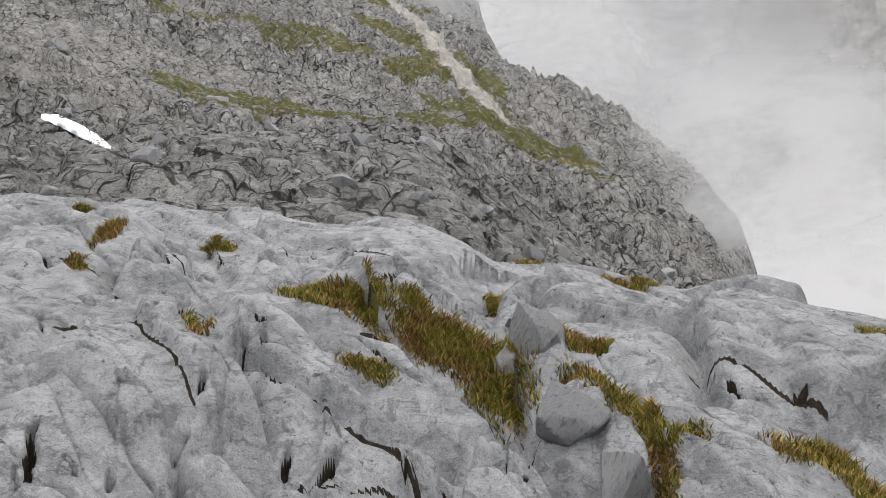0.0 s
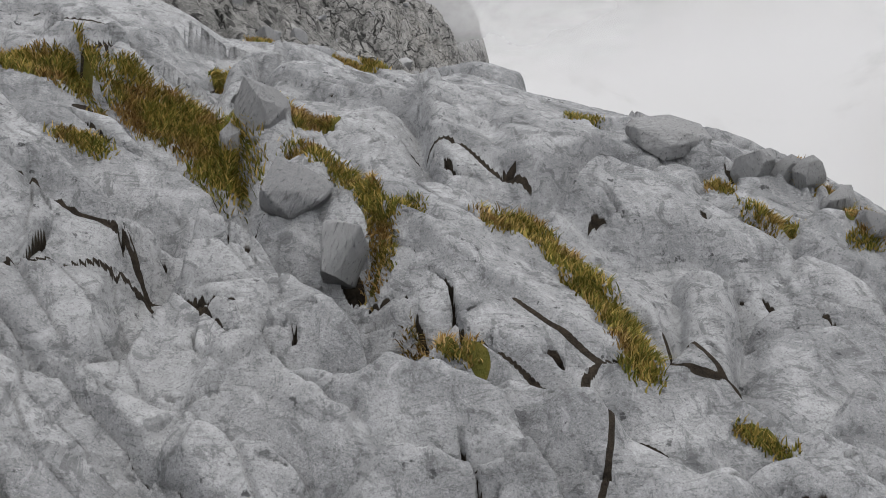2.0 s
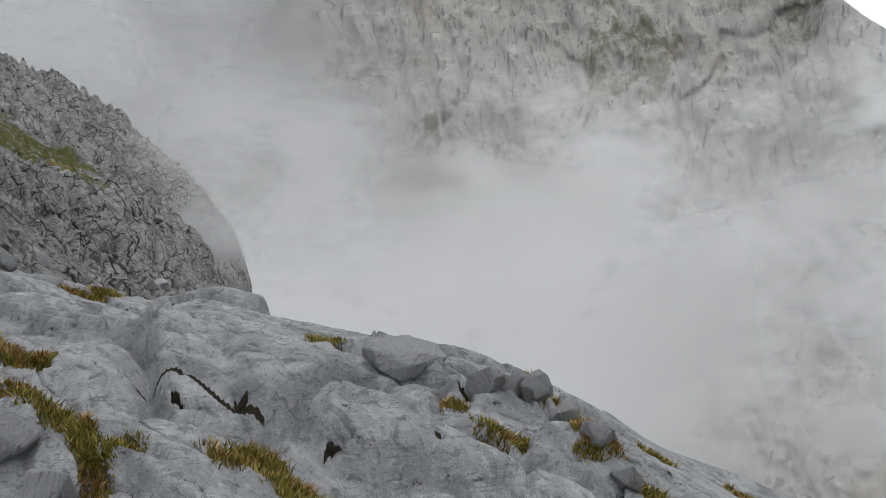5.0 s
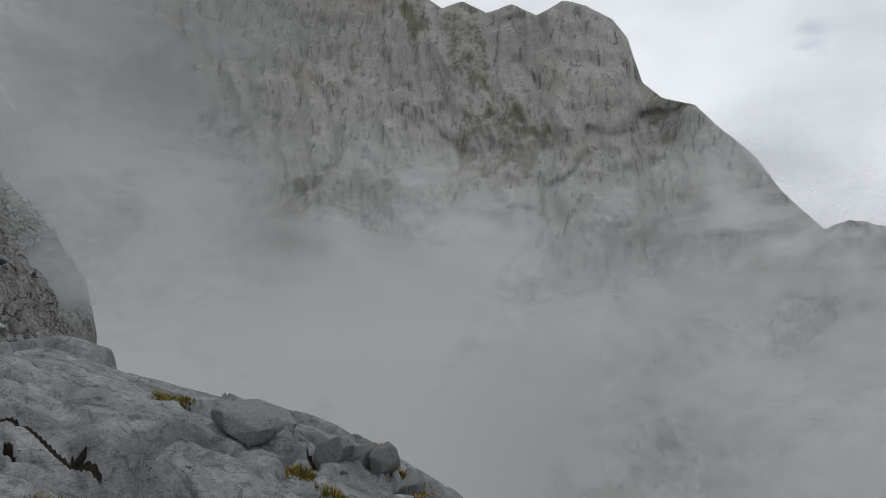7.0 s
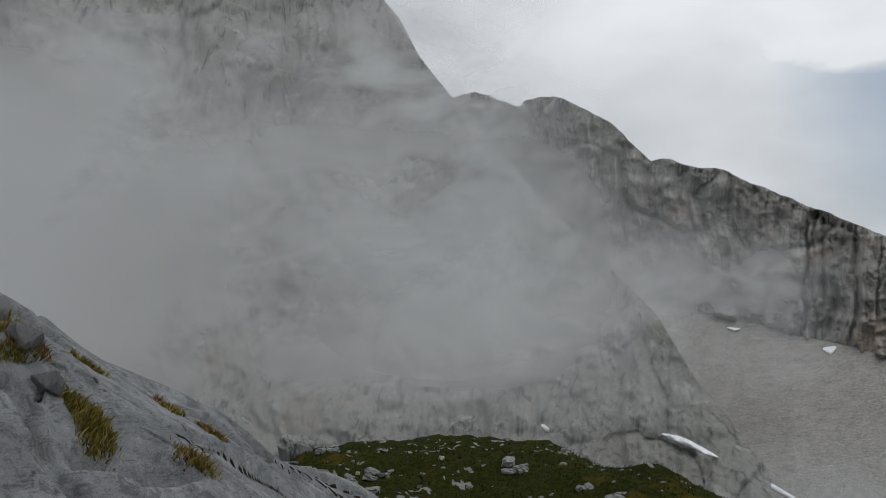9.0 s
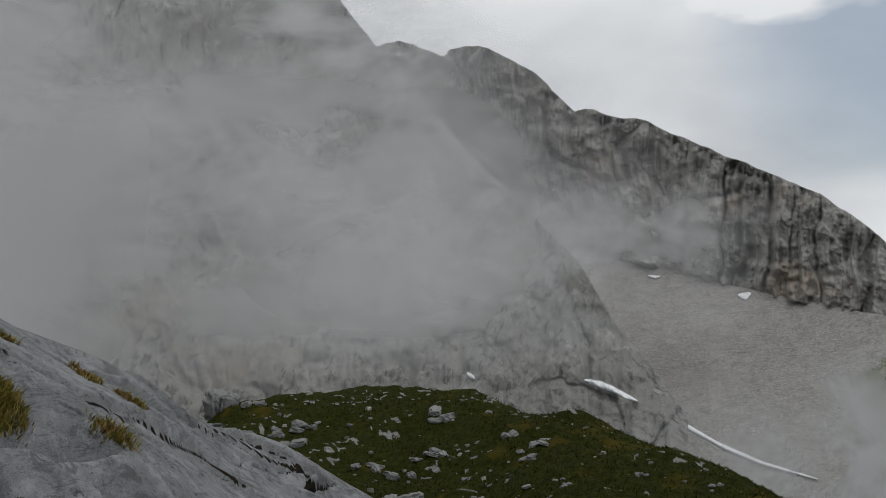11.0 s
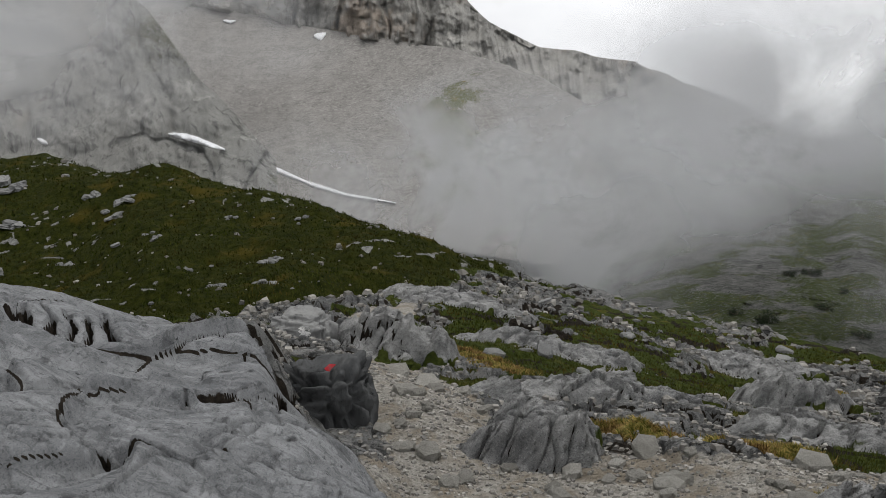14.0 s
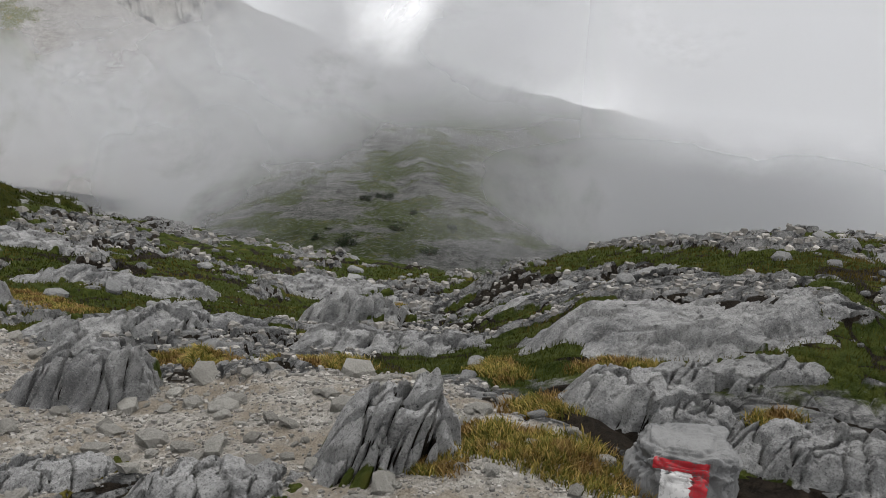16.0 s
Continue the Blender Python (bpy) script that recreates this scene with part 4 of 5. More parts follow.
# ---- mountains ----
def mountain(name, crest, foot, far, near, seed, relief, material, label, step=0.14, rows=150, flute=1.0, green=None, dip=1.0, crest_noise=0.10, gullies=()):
    """A rock wall shaped to fit the camera's view. crest, foot: (bearing, degrees above eye level) along its top and
    its bottom; far, near: metres to them, guessed.
    """
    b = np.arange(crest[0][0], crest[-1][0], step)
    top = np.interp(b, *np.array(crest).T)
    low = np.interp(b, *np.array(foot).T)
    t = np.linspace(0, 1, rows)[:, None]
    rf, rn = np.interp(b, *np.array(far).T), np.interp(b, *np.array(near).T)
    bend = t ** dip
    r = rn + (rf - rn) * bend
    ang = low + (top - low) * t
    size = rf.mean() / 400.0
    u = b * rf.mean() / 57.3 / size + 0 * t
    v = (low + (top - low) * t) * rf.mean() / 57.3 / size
    wob = fbm(u / 60, v / 60, seed, 3)
    cut = ridged(u / 34 * flute + wob, v / 150 + 0.3 * wob, seed + 5, 5) - 0.6
    cut2 = ridged(u / 9 * flute + 2 * wob, v / 60, seed + 11, 4) - 0.6
    f1, f2, who = cells(u / 42 + 0.6 * wob, v / 42 + 0.5 * fbm(u / 30, v / 30, seed + 3, 3), seed + 17)
    crag = (who - 0.5) * 0.8 + 0.5 * smooth(0, 0.25, f2 - f1) + 0.5 * fbm(u / 5, v / 5, seed + 23, 4)
    fade = smooth(0, 0.05, t)
    r = r - relief * size * (cut * 16 + cut2 * 5 + crag * 6) * fade
    for at, wide, deep in gullies:
        r = r + deep * np.exp(-((b - at + 0.5 * wob + 0.25 * fbm(u / 12, v / 12, seed + 41, 3)) / wide) ** 2) * fade
    ang = ang + (crest_noise * fbm(u / 14, v / 50, seed + 29, 4)) * smooth(0.9, 1, t)
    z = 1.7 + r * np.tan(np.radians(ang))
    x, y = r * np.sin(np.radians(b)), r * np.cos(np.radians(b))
    # a back side, falling away behind the crest
    back = 14
    xs, ys, zs = [x], [y], [z]
    for k in range(1, back + 1):
        rr = r[-1] + k * 0.05 * rf
        xs.append((rr * np.sin(np.radians(b)))[None]), ys.append((rr * np.cos(np.radians(b)))[None]), zs.append((z[-1] - (k * 0.05 * rf) * 0.9)[None])
    x, y, z = np.concatenate(xs), np.concatenate(ys), np.concatenate(zs)
    cover = np.zeros((*x.shape, 3))
    if green is not None:
        g = green(x[:rows], y[:rows], t) * np.ones_like(u)
        cover[:rows, :, 0] = g
    return sheet(name, np.stack([x.ravel(), y.ravel(), z.ravel()], 1), grid_quads(*x.shape)[:, ::-1], cover.reshape(-1, 3), material, label, "mountain")


def wall_material(name, low, high, tint, dark=1.0):
    """A high limestone wall: vertical water streaks, ledges, warm stains and thin turf."""
    n = Nodes(name)
    broad = n.noise(0.012, 6, 0.6)
    streak = n.noise(0.2, 8, 0.7, stretch=(1.0, 1.0, 0.07), warp=0.25)
    fine = n.noise(0.8, 6, 0.75, stretch=(1.0, 1.0, 0.16))
    ledge = n.noise(0.06, 8, 0.75, stretch=(1.0, 1.0, 1.8), warp=0.8)
    color = n.ramp(broad, (0.3, low), (0.7, high))
    color = n.mix(n.math("MULTIPLY", n.band(streak, 0.52, 0.64), 0.75 * dark), color, tuple(c * 0.36 for c in low))
    color = n.mix(n.math("MULTIPLY", n.band(ledge, 0.52, 0.66), 0.55), color, tuple(c * 1.3 for c in high))
    color = n.mix(n.math("MULTIPLY", n.band(n.noise(0.02, 5, 0.6), 0.56, 0.68), 0.5), color, tint)
    color = n.mix(n.math("MULTIPLY", n.band(fine, 0.52, 0.66), 0.6 * dark), color, tuple(c * 0.42 for c in low))
    green = n.math("ADD", n.attr("cover", "Red"), n.math("MULTIPLY", n.math("SUBTRACT", n.noise(0.06, 7, 0.75), 0.5), 1.4))
    color = n.mix(n.math("MULTIPLY", n.band(green, 0.42, 0.68), 0.65), color, n.ramp(fine, (0.3, (0.05, 0.055, 0.02)), (0.7, (0.12, 0.12, 0.055))))
    return n.surface(color, 0.95, n.bumps((ledge, 0.5, 6.0), (streak, 0.6, 4.0), (fine, 0.8, 2.2)), 0.1)


DOME_ROCK = wall_material("dome_limestone", (0.285, 0.285, 0.27), (0.41, 0.40, 0.375), (0.33, 0.285, 0.23), 0.95)
WALL_ROCK = wall_material("wall_limestone", (0.33, 0.325, 0.31), (0.45, 0.435, 0.405), (0.42, 0.32, 0.24), 0.62)

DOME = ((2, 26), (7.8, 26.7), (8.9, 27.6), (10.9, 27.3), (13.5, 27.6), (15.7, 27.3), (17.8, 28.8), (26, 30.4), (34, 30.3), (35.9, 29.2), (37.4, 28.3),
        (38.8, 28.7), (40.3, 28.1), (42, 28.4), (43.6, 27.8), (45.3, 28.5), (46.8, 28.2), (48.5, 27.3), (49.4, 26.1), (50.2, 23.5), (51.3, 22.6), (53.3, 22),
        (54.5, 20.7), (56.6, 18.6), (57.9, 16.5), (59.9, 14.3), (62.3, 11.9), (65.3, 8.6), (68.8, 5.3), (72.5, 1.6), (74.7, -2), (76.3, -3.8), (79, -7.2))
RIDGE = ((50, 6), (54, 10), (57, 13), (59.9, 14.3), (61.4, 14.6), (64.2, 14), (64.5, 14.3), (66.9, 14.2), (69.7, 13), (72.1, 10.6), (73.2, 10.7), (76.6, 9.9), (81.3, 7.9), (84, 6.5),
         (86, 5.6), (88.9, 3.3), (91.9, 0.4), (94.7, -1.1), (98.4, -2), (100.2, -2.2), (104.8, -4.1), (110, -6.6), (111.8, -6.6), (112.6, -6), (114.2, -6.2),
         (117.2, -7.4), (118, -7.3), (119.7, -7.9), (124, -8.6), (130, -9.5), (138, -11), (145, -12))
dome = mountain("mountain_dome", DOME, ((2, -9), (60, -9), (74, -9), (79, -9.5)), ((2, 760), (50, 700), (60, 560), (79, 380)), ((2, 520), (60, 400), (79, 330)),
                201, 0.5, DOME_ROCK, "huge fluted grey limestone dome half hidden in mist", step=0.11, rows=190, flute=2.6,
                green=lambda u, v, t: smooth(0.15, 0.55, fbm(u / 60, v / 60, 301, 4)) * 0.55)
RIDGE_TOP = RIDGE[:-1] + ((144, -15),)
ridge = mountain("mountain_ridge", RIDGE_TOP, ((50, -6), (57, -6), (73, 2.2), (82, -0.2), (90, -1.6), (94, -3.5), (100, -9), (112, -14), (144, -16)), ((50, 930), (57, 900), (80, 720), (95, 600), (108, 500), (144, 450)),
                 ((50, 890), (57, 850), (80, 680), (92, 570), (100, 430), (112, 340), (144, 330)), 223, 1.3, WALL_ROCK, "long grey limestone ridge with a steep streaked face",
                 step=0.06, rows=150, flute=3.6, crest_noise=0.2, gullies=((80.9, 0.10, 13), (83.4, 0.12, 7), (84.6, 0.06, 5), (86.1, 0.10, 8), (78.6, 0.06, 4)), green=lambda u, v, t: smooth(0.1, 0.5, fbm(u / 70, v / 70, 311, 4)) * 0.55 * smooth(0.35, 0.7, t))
SCREE = land_material("pale_scree", 9.0, (0.205, 0.196, 0.186), (0.275, 0.264, 0.25), (0.06, 0.07, 0.025), (0.11, 0.115, 0.045), 0.035, 0.0, 0.8, 0.9)
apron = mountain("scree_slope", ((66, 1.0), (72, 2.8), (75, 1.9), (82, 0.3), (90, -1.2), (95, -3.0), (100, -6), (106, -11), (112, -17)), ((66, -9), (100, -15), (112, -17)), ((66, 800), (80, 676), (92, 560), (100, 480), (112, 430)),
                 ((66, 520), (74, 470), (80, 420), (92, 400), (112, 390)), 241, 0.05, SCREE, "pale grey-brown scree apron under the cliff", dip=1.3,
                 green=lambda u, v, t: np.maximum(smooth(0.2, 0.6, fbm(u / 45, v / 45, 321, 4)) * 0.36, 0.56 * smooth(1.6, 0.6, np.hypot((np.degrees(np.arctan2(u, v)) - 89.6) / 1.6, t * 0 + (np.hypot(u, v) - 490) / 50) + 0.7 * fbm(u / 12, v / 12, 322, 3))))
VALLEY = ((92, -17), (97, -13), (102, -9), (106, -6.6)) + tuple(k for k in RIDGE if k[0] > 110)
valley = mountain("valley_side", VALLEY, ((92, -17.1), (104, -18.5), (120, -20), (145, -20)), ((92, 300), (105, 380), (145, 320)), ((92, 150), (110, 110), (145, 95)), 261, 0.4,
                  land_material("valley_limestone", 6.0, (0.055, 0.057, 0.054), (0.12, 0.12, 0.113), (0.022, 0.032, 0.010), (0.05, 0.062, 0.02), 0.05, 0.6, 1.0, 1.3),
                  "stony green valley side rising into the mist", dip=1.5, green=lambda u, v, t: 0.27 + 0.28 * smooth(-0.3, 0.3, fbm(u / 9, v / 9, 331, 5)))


# ---- far ground out to the horizon, and the ground behind the viewpoint ----
def far_ground():
    r = np.geomspace(150, 4500, 30)
    b = np.arange(0, 361, 4.0)
    bb, rr = np.meshgrid(b, r)
    z = -60 + 6 * fbm(rr / 300 * np.sin(np.radians(bb)), rr / 300 * np.cos(np.radians(bb)), 7, 3) - 0.17 * (rr - 150)
    verts = np.stack([(rr * np.sin(np.radians(bb))).ravel(), (rr * np.cos(np.radians(bb))).ravel(), z.ravel()], 1)
    sheet("valley_ground", verts, grid_quads(*bb.shape)[:, ::-1], np.zeros((bb.size, 3)), SCREE, "grey valley floor far below, lost in mist", "ground")
    r = np.concatenate([[0.03, 0.5], np.geomspace(1.2, 170, 60)])
    b = np.linspace(145.7, 322.6, 90)
    bb, rr = np.meshgrid(b, r)
    w = smooth(180, 322, bb)
    z = lie(np.full(bb.size, 180.0), rr.ravel()).reshape(bb.shape) * (1 - w) + lie(np.full(bb.size, -38.0), rr.ravel()).reshape(bb.shape) * w
    verts = np.stack([(rr * np.sin(np.radians(bb))).ravel(), (rr * np.cos(np.radians(bb))).ravel(), z.ravel()], 1)
    sheet("ground_behind", verts, grid_quads(*bb.shape)[:, ::-1], np.zeros((bb.size, 3)), KARST_ROCK, "grey stony ground behind the viewpoint", "ground")


far_ground()


# ---- mist ----
def mist_material(name, seed, scale, thin, thick, dense, soft, tone):
    n = Nodes(name)
    uv = n.node("UVMap").outputs["UV"]
    sep = n.node("SeparateXYZ", Vector=uv)
    edge = None
    for axis in ("X", "Y"):
        d = n.math("ABSOLUTE", n.math("SUBTRACT", sep.outputs[axis], 0.5))
        e = n.band(d, 0.5, 0.5 - soft)
        edge = e if edge is None else n.math("MULTIPLY", edge, e)
    m = n.node("Mapping", Vector=n.co.outputs["Object"])
    m.inputs["Location"].default_value = (seed * 7.7, seed * 3.1, seed)
    m.inputs["Scale"].default_value = (scale, scale, scale * 1.35)
    f = n.noise(1.0, 6, 0.55, vec=m.outputs["Vector"], warp=0.35)
    f = n.math("SUBTRACT", f, n.math("MULTIPLY", n.math("SUBTRACT", 1.0, edge), 0.12))
    alpha = n.math("MULTIPLY", n.math("MULTIPLY", n.band(f, thin, thick), edge), dense, clamp=True)
    d, tl, tr = n.node("BsdfDiffuse", Color=(tone * 0.985, tone * 0.995, tone * 1.015, 1)), n.node("BsdfTranslucent", Color=(tone * 0.985, tone * 0.995, tone * 1.015, 1)), n.node("BsdfTransparent")
    both = n.node("MixShader", Fac=0.5)
    n.tree.links.new(d.outputs[0], both.inputs[1])
    n.tree.links.new(tl.outputs[0], both.inputs[2])
    mix = n.node("MixShader", Fac=alpha)
    n.tree.links.new(tr.outputs[0], mix.inputs[1])
    n.tree.links.new(both.outputs[0], mix.inputs[2])
    n.tree.links.new(mix.outputs[0], n.out.inputs["Surface"])
    return n.mat


def mist(b0, b1, e0, e1, r, seed, dense=0.8, thin=0.3, thick=0.6, lumps=5.0, soft=0.38, tone=0.68, label="soft grey mist drifting across the valley"):
    """A bank of mist between two bearings and two angles above eye level, r metres off, leaning back."""
    cols, rows = 40, 24
    u, v = np.meshgrid(np.linspace(0, 1, cols), np.linspace(0, 1, rows))
    b, e = b0 + (b1 - b0) * u, e0 + (e1 - e0) * v
    lean = 0.75 if b0 + b1 < 152 else -0.05
    d = r * (1 + lean * np.radians(e))
    verts = np.stack([(d * np.sin(np.radians(b))).ravel(), (d * np.cos(np.radians(b))).ravel(), (1.7 + d * np.tan(np.radians(e))).ravel()], 1)
    quads = grid_quads(rows, cols)[:, ::-1]
    ob = sheet("mist_bank", verts, quads, None, mist_material("mist", seed, lumps / r, thin, thick, dense, soft, tone), label, "mist", "stuff")
    lay = ob.data.uv_layers.new(name="UVMap")
    uv = np.stack([u.ravel(), v.ravel()], 1)[np.array([l.vertex_index for l in ob.data.loops])]
    lay.data.foreach_set("uv", uv.astype(np.float32).ravel())
    return ob


# tone puts each bank's light or shade into its colour
mist(-2, 56, -14, 21, 230, 1, 0.97, 0.12, 0.45, tone=0.62)
mist(14, 62, 2, 24, 300, 8, 0.6, 0.32, 0.64, tone=0.8)
mist(34, 79, -8, 17, 290, 3, 0.62, 0.20, 0.54, tone=0.7)
mist(40, 82, -9, 13, 255, 14, 0.45, 0.18, 0.5, 6.0, 0.45, tone=0.72)
mist(46, 70, 3, 26, 420, 23, 0.72, 0.22, 0.62, 5.0, 0.48, tone=0.9)
mist(64, 86, -6, 9, 540, 4, 0.55, 0.30, 0.62, tone=0.85)
mist(72, 109, -18, 0, 168, 5, 0.85, 0.30, 0.60, 7.0, 0.45, tone=0.7)
mist(78, 112, -15.5, -2, 205, 16, 0.82, 0.28, 0.60, 8.0, 0.45, tone=0.7)
mist(90, 116, -15, -1, 145, 24, 0.9, 0.18, 0.5, 7.0, 0.45, tone=0.7)
mist(93, 132, -12.5, 3, 130, 6, 0.93, 0.22, 0.52, 6.0, 0.40, tone=0.66)
mist(119, 190, -18.5, 40, 92, 9, 0.97, 0.05, 0.42, soft=0.13, tone=0.94)
mist(104, 170, -12, 12, 110, 12, 0.72, 0.2, 0.55, soft=0.28, tone=0.86)
mist(109, 150, -19.5, -8, 86, 17, 0.9, 0.1, 0.5, 7.0, 0.40, tone=0.58)
mist(90, 107, -19.5, -6, 120, 19, 0.9, 0.15, 0.5, 7.0, 0.45, tone=0.64)
mist(104, 150, -8, 40, 150, 20, 0.8, -0.3, 0.2, 4.0, 0.42, tone=0.95)
mist(-16, 24, 13, 34, 92, 7, 0.6, 0.3, 0.65, tone=0.56)
mist(-14, 22, 12, 44, 250, 22, 0.97, -0.1, 0.3, 3.0, 0.2, tone=0.48)
mist(8, 30, 6, 24, 60, 18, 0.8, 0.2, 0.6, tone=0.63)
mist(2, 34, 12, 32, 215, 10, 0.7, 0.2, 0.6, tone=0.34)


# ---- loose rocks ----
def stone_material(name, low, high, dark=0.35):
    n = Nodes(name)
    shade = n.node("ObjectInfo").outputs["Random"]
    color = n.ramp(n.noise(5.0, 6, 0.65), (0.3, low), (0.7, high))
    color = n.mix(0.5, color, n.ramp(shade, (0.0, tuple(c * 0.75 for c in low)), (1.0, tuple(c * 1.15 for c in high))))
    streak = n.noise(9.0, 5, 0.6, stretch=(1.0, 1.0, 0.25))
    color = n.mix(n.math("MULTIPLY", n.band(streak, 0.55, 0.7), dark + 0.25), color, tuple(c * 0.3 for c in low))
    fine = n.noise(60.0, 4, 0.65)
    color = n.mix(n.math("MULTIPLY", n.band(fine, 0.58, 0.72), 0.5), color, tuple(c * 0.4 for c in low))
    return n.surface(color, 0.95, n.bumps((streak, 0.7, 0.04), (fine, 0.7, 0.008)), 0.04)


STONE = stone_material("stone_limestone", (0.17, 0.172, 0.173), (0.27, 0.27, 0.262))
PALE_STONE = stone_material("pale_limestone", (0.16, 0.164, 0.17), (0.24, 0.243, 0.246), 0.35)
DARK_ROCK = stone_material("dark_wet_limestone", (0.05, 0.052, 0.054), (0.11, 0.112, 0.112))
PEBBLE = stone_material("path_gravel", (0.20, 0.19, 0.17), (0.36, 0.35, 0.32), 0.2)


def rock_mesh(name, seed, size, fine, material, blocky=0.65, flutes=0.0, flat=True):
    """An angular rock, standing on its base at z = 0, of the half sizes given."""
    bm = bmesh.new()
    bmesh.ops.create_icosphere(bm, subdivisions=fine, radius=1.0)
    shift = Vector((seed * 3.7, seed * 1.3, seed * 7.1))
    for v in bm.verts:
        p = v.co.copy()
        q = Vector([math.copysign(abs(c) ** blocky, c) for c in p])
        d = 1 + 0.28 * noise.noise(p * 1.4 + shift) + 0.14 * noise.noise(p * 3.1 + shift)
        if fine > 2:
            d += 0.07 * noise.noise(p * 7 + shift) + 0.035 * noise.noise(p * 15 + shift)
            c = noise.voronoi(Vector((q.x * 2.6, q.y * 2.6, q.z * 0.7)) + shift)[0]
            d -= flutes * max(0.0, 1 - (c[1] - c[0]) / 0.16)
            c = noise.voronoi(Vector((q.x * 5.5, q.y * 5.5, q.z * 2.4)) + shift)[0]
            d -= 0.4 * flutes * max(0.0, 1 - (c[1] - c[0]) / 0.14)
        q = q * d
        v.co = (q.x * size[0], q.y * size[1], max(q.z, -0.55) * size[2])
    me = bpy.data.meshes.new(name)
    bm.to_mesh(me)
    bm.free()
    me.polygons.foreach_set("use_smooth", np.full(len(me.polygons), not flat))
    me.materials.append(material)
    return me


def outcrop(name, x, y, size, turn, seed, material, label, tilt=0.0, flutes=0.12, fine=5, blocky=0.6, sink=0.0):
    ob = new(name, rock_mesh(name, seed, size, fine, material, blocky, flutes, flat=False))
    z = float(height_at([x], [y])[0])
    ob.matrix_world = pose(x, y, z + size[2] * 0.35 - sink, tilt, 0, turn)
    return tagged(ob, label, "rock")


def block_mesh(name, seed, material):
    """An angular block with worn edges, about 1 m in half size."""
    rng = np.random.default_rng(seed)
    bm = bmesh.new()
    for p in rng.normal(0, 1, (36, 3)):
        p = p / np.abs(p).max() * rng.uniform(0.82, 1.0)
        bm.verts.new(np.sign(p) * np.abs(p) ** 0.9)
    hull = bmesh.ops.convex_hull(bm, input=bm.verts[:])
    bmesh.ops.delete(bm, geom=list({g for g in hull["geom_interior"] + hull["geom_unused"] if isinstance(g, bmesh.types.BMVert)}), context="VERTS")
    bmesh.ops.bevel(bm, geom=bm.edges[:], offset=0.05, segments=1, affect="EDGES", clamp_overlap=True)
    me = bpy.data.meshes.new(name)
    bm.to_mesh(me)
    bm.free()
    me.materials.append(material)
    return me


BLOCK_MESHES = [block_mesh("rock_block", 400 + k, PALE_STONE) for k in range(6)]
for k, (x, y, rx, ry, turn, high) in enumerate(BLOCKS[:15]):
    ob = new("rock_block", BLOCK_MESHES[k % 6])
    ob.matrix_world = pose(x, y, float(height_at([x], [y])[0]) - 0.02 * high, 25, 10 * math.sin(k), turn + 37 * k) @ Matrix.Diagonal((0.95 * rx, 0.5 * ry + 0.2 * rx, 0.7 * high, 1))
    tagged(ob, "pale grey angular limestone block wedged in a cleft of the slab", "rock", "blocks in the clefts")


def rib(x, y, rx, ry, high, turn, seed, label, grain=(7.0, 1.8), cleft=0.10, joint_shade=1.0, lean=0.28):
    """A hump of bedrock that breaks through the ground, cut by clefts along its own y, steep on all sides."""
    n = 110
    u, v = np.meshgrid(np.linspace(-1.15, 1.15, n), np.linspace(-1.15, 1.15, n))
    u, v = u.ravel(), v.ravel()
    px, py = u * rx, v * ry
    w = 0.22 * fbm(u * 1.6 + seed, v * 1.6, seed, 4)
    d = 1 - np.abs(u + w) ** 2.4 - np.abs(v - w) ** 2.4
    high = 0.8 * high
    top = smooth(0.0, 0.85, d) * (0.8 + 0.2 * np.clip(d, 0, 1)) * (1 + 0.35 * fbm(u * 1.1, v * 1.1 + seed, seed + 1, 4) + 0.25 * u)
    f1, f2, who = cells(px * grain[0] + 0.5 * fbm(px * 5, py * 5, seed + 2, 3), py * grain[1] + 0.6 * fbm(px * 4, py * 4, seed + 3, 3), seed + 4)
    g1, g2, sort = cells(px * 2.6 + 0.5 * fbm(px * 3, py * 3, seed + 5, 3), py * 1.9 + 0.4 * fbm(px * 3, py * 3, seed + 6, 3), seed + 7)
    rise = high * top + (high * 0.22 * (who - 0.5) + high * 0.5 * (sort - 0.5) - 1.2 * cleft * smooth(0.06, 0.01, f2 - f1) - 1.8 * cleft * smooth(0.05, 0.01, g2 - g1)) * smooth(0.05, 0.3, d)
    rise += 0.04 * high / 0.3 * fbm(px * 7, py * 4, seed + 12, 4) + 0.018 * fbm(px * 22, py * 16, seed + 8, 3) - 0.35 * smooth(0.05, -0.4, d)
    c, s = math.cos(radians(turn)), math.sin(radians(turn))
    wx, wy = x + px * c - py * s, y + px * s + py * c
    base = lie(np.degrees(np.arctan2(wx, wy)), np.hypot(wx, wy))
    far = np.hypot(wx, wy)
    over = lean * np.clip(rise, -0.1, 9)
    wx, wy = wx + over * (wy / far - 0.3 * wx / far), wy + over * (-wx / far - 0.3 * wy / far)          # the beds lean to the camera's right and a little towards it
    cover = np.zeros((len(u), 3))
    # shade of the hump's clefts, painted along the same lines as the cuts
    cover[:, 2] = np.maximum(smooth(0.045, 0.015, f2 - f1), smooth(0.04, 0.012, g2 - g1)) * (d > 0) * joint_shade
    cover[:, 0] = 0.75 * smooth(0.2, 0.5, fbm(px * 2.2, py * 2.2, seed + 9, 3)) * smooth(0.55, 0.2, top)
    ob = sheet("rock_outcrop", np.stack([wx, wy, base + rise], 1), grid_quads(n, n), cover, RIB_ROCK, label, "rock", "")
    return ob


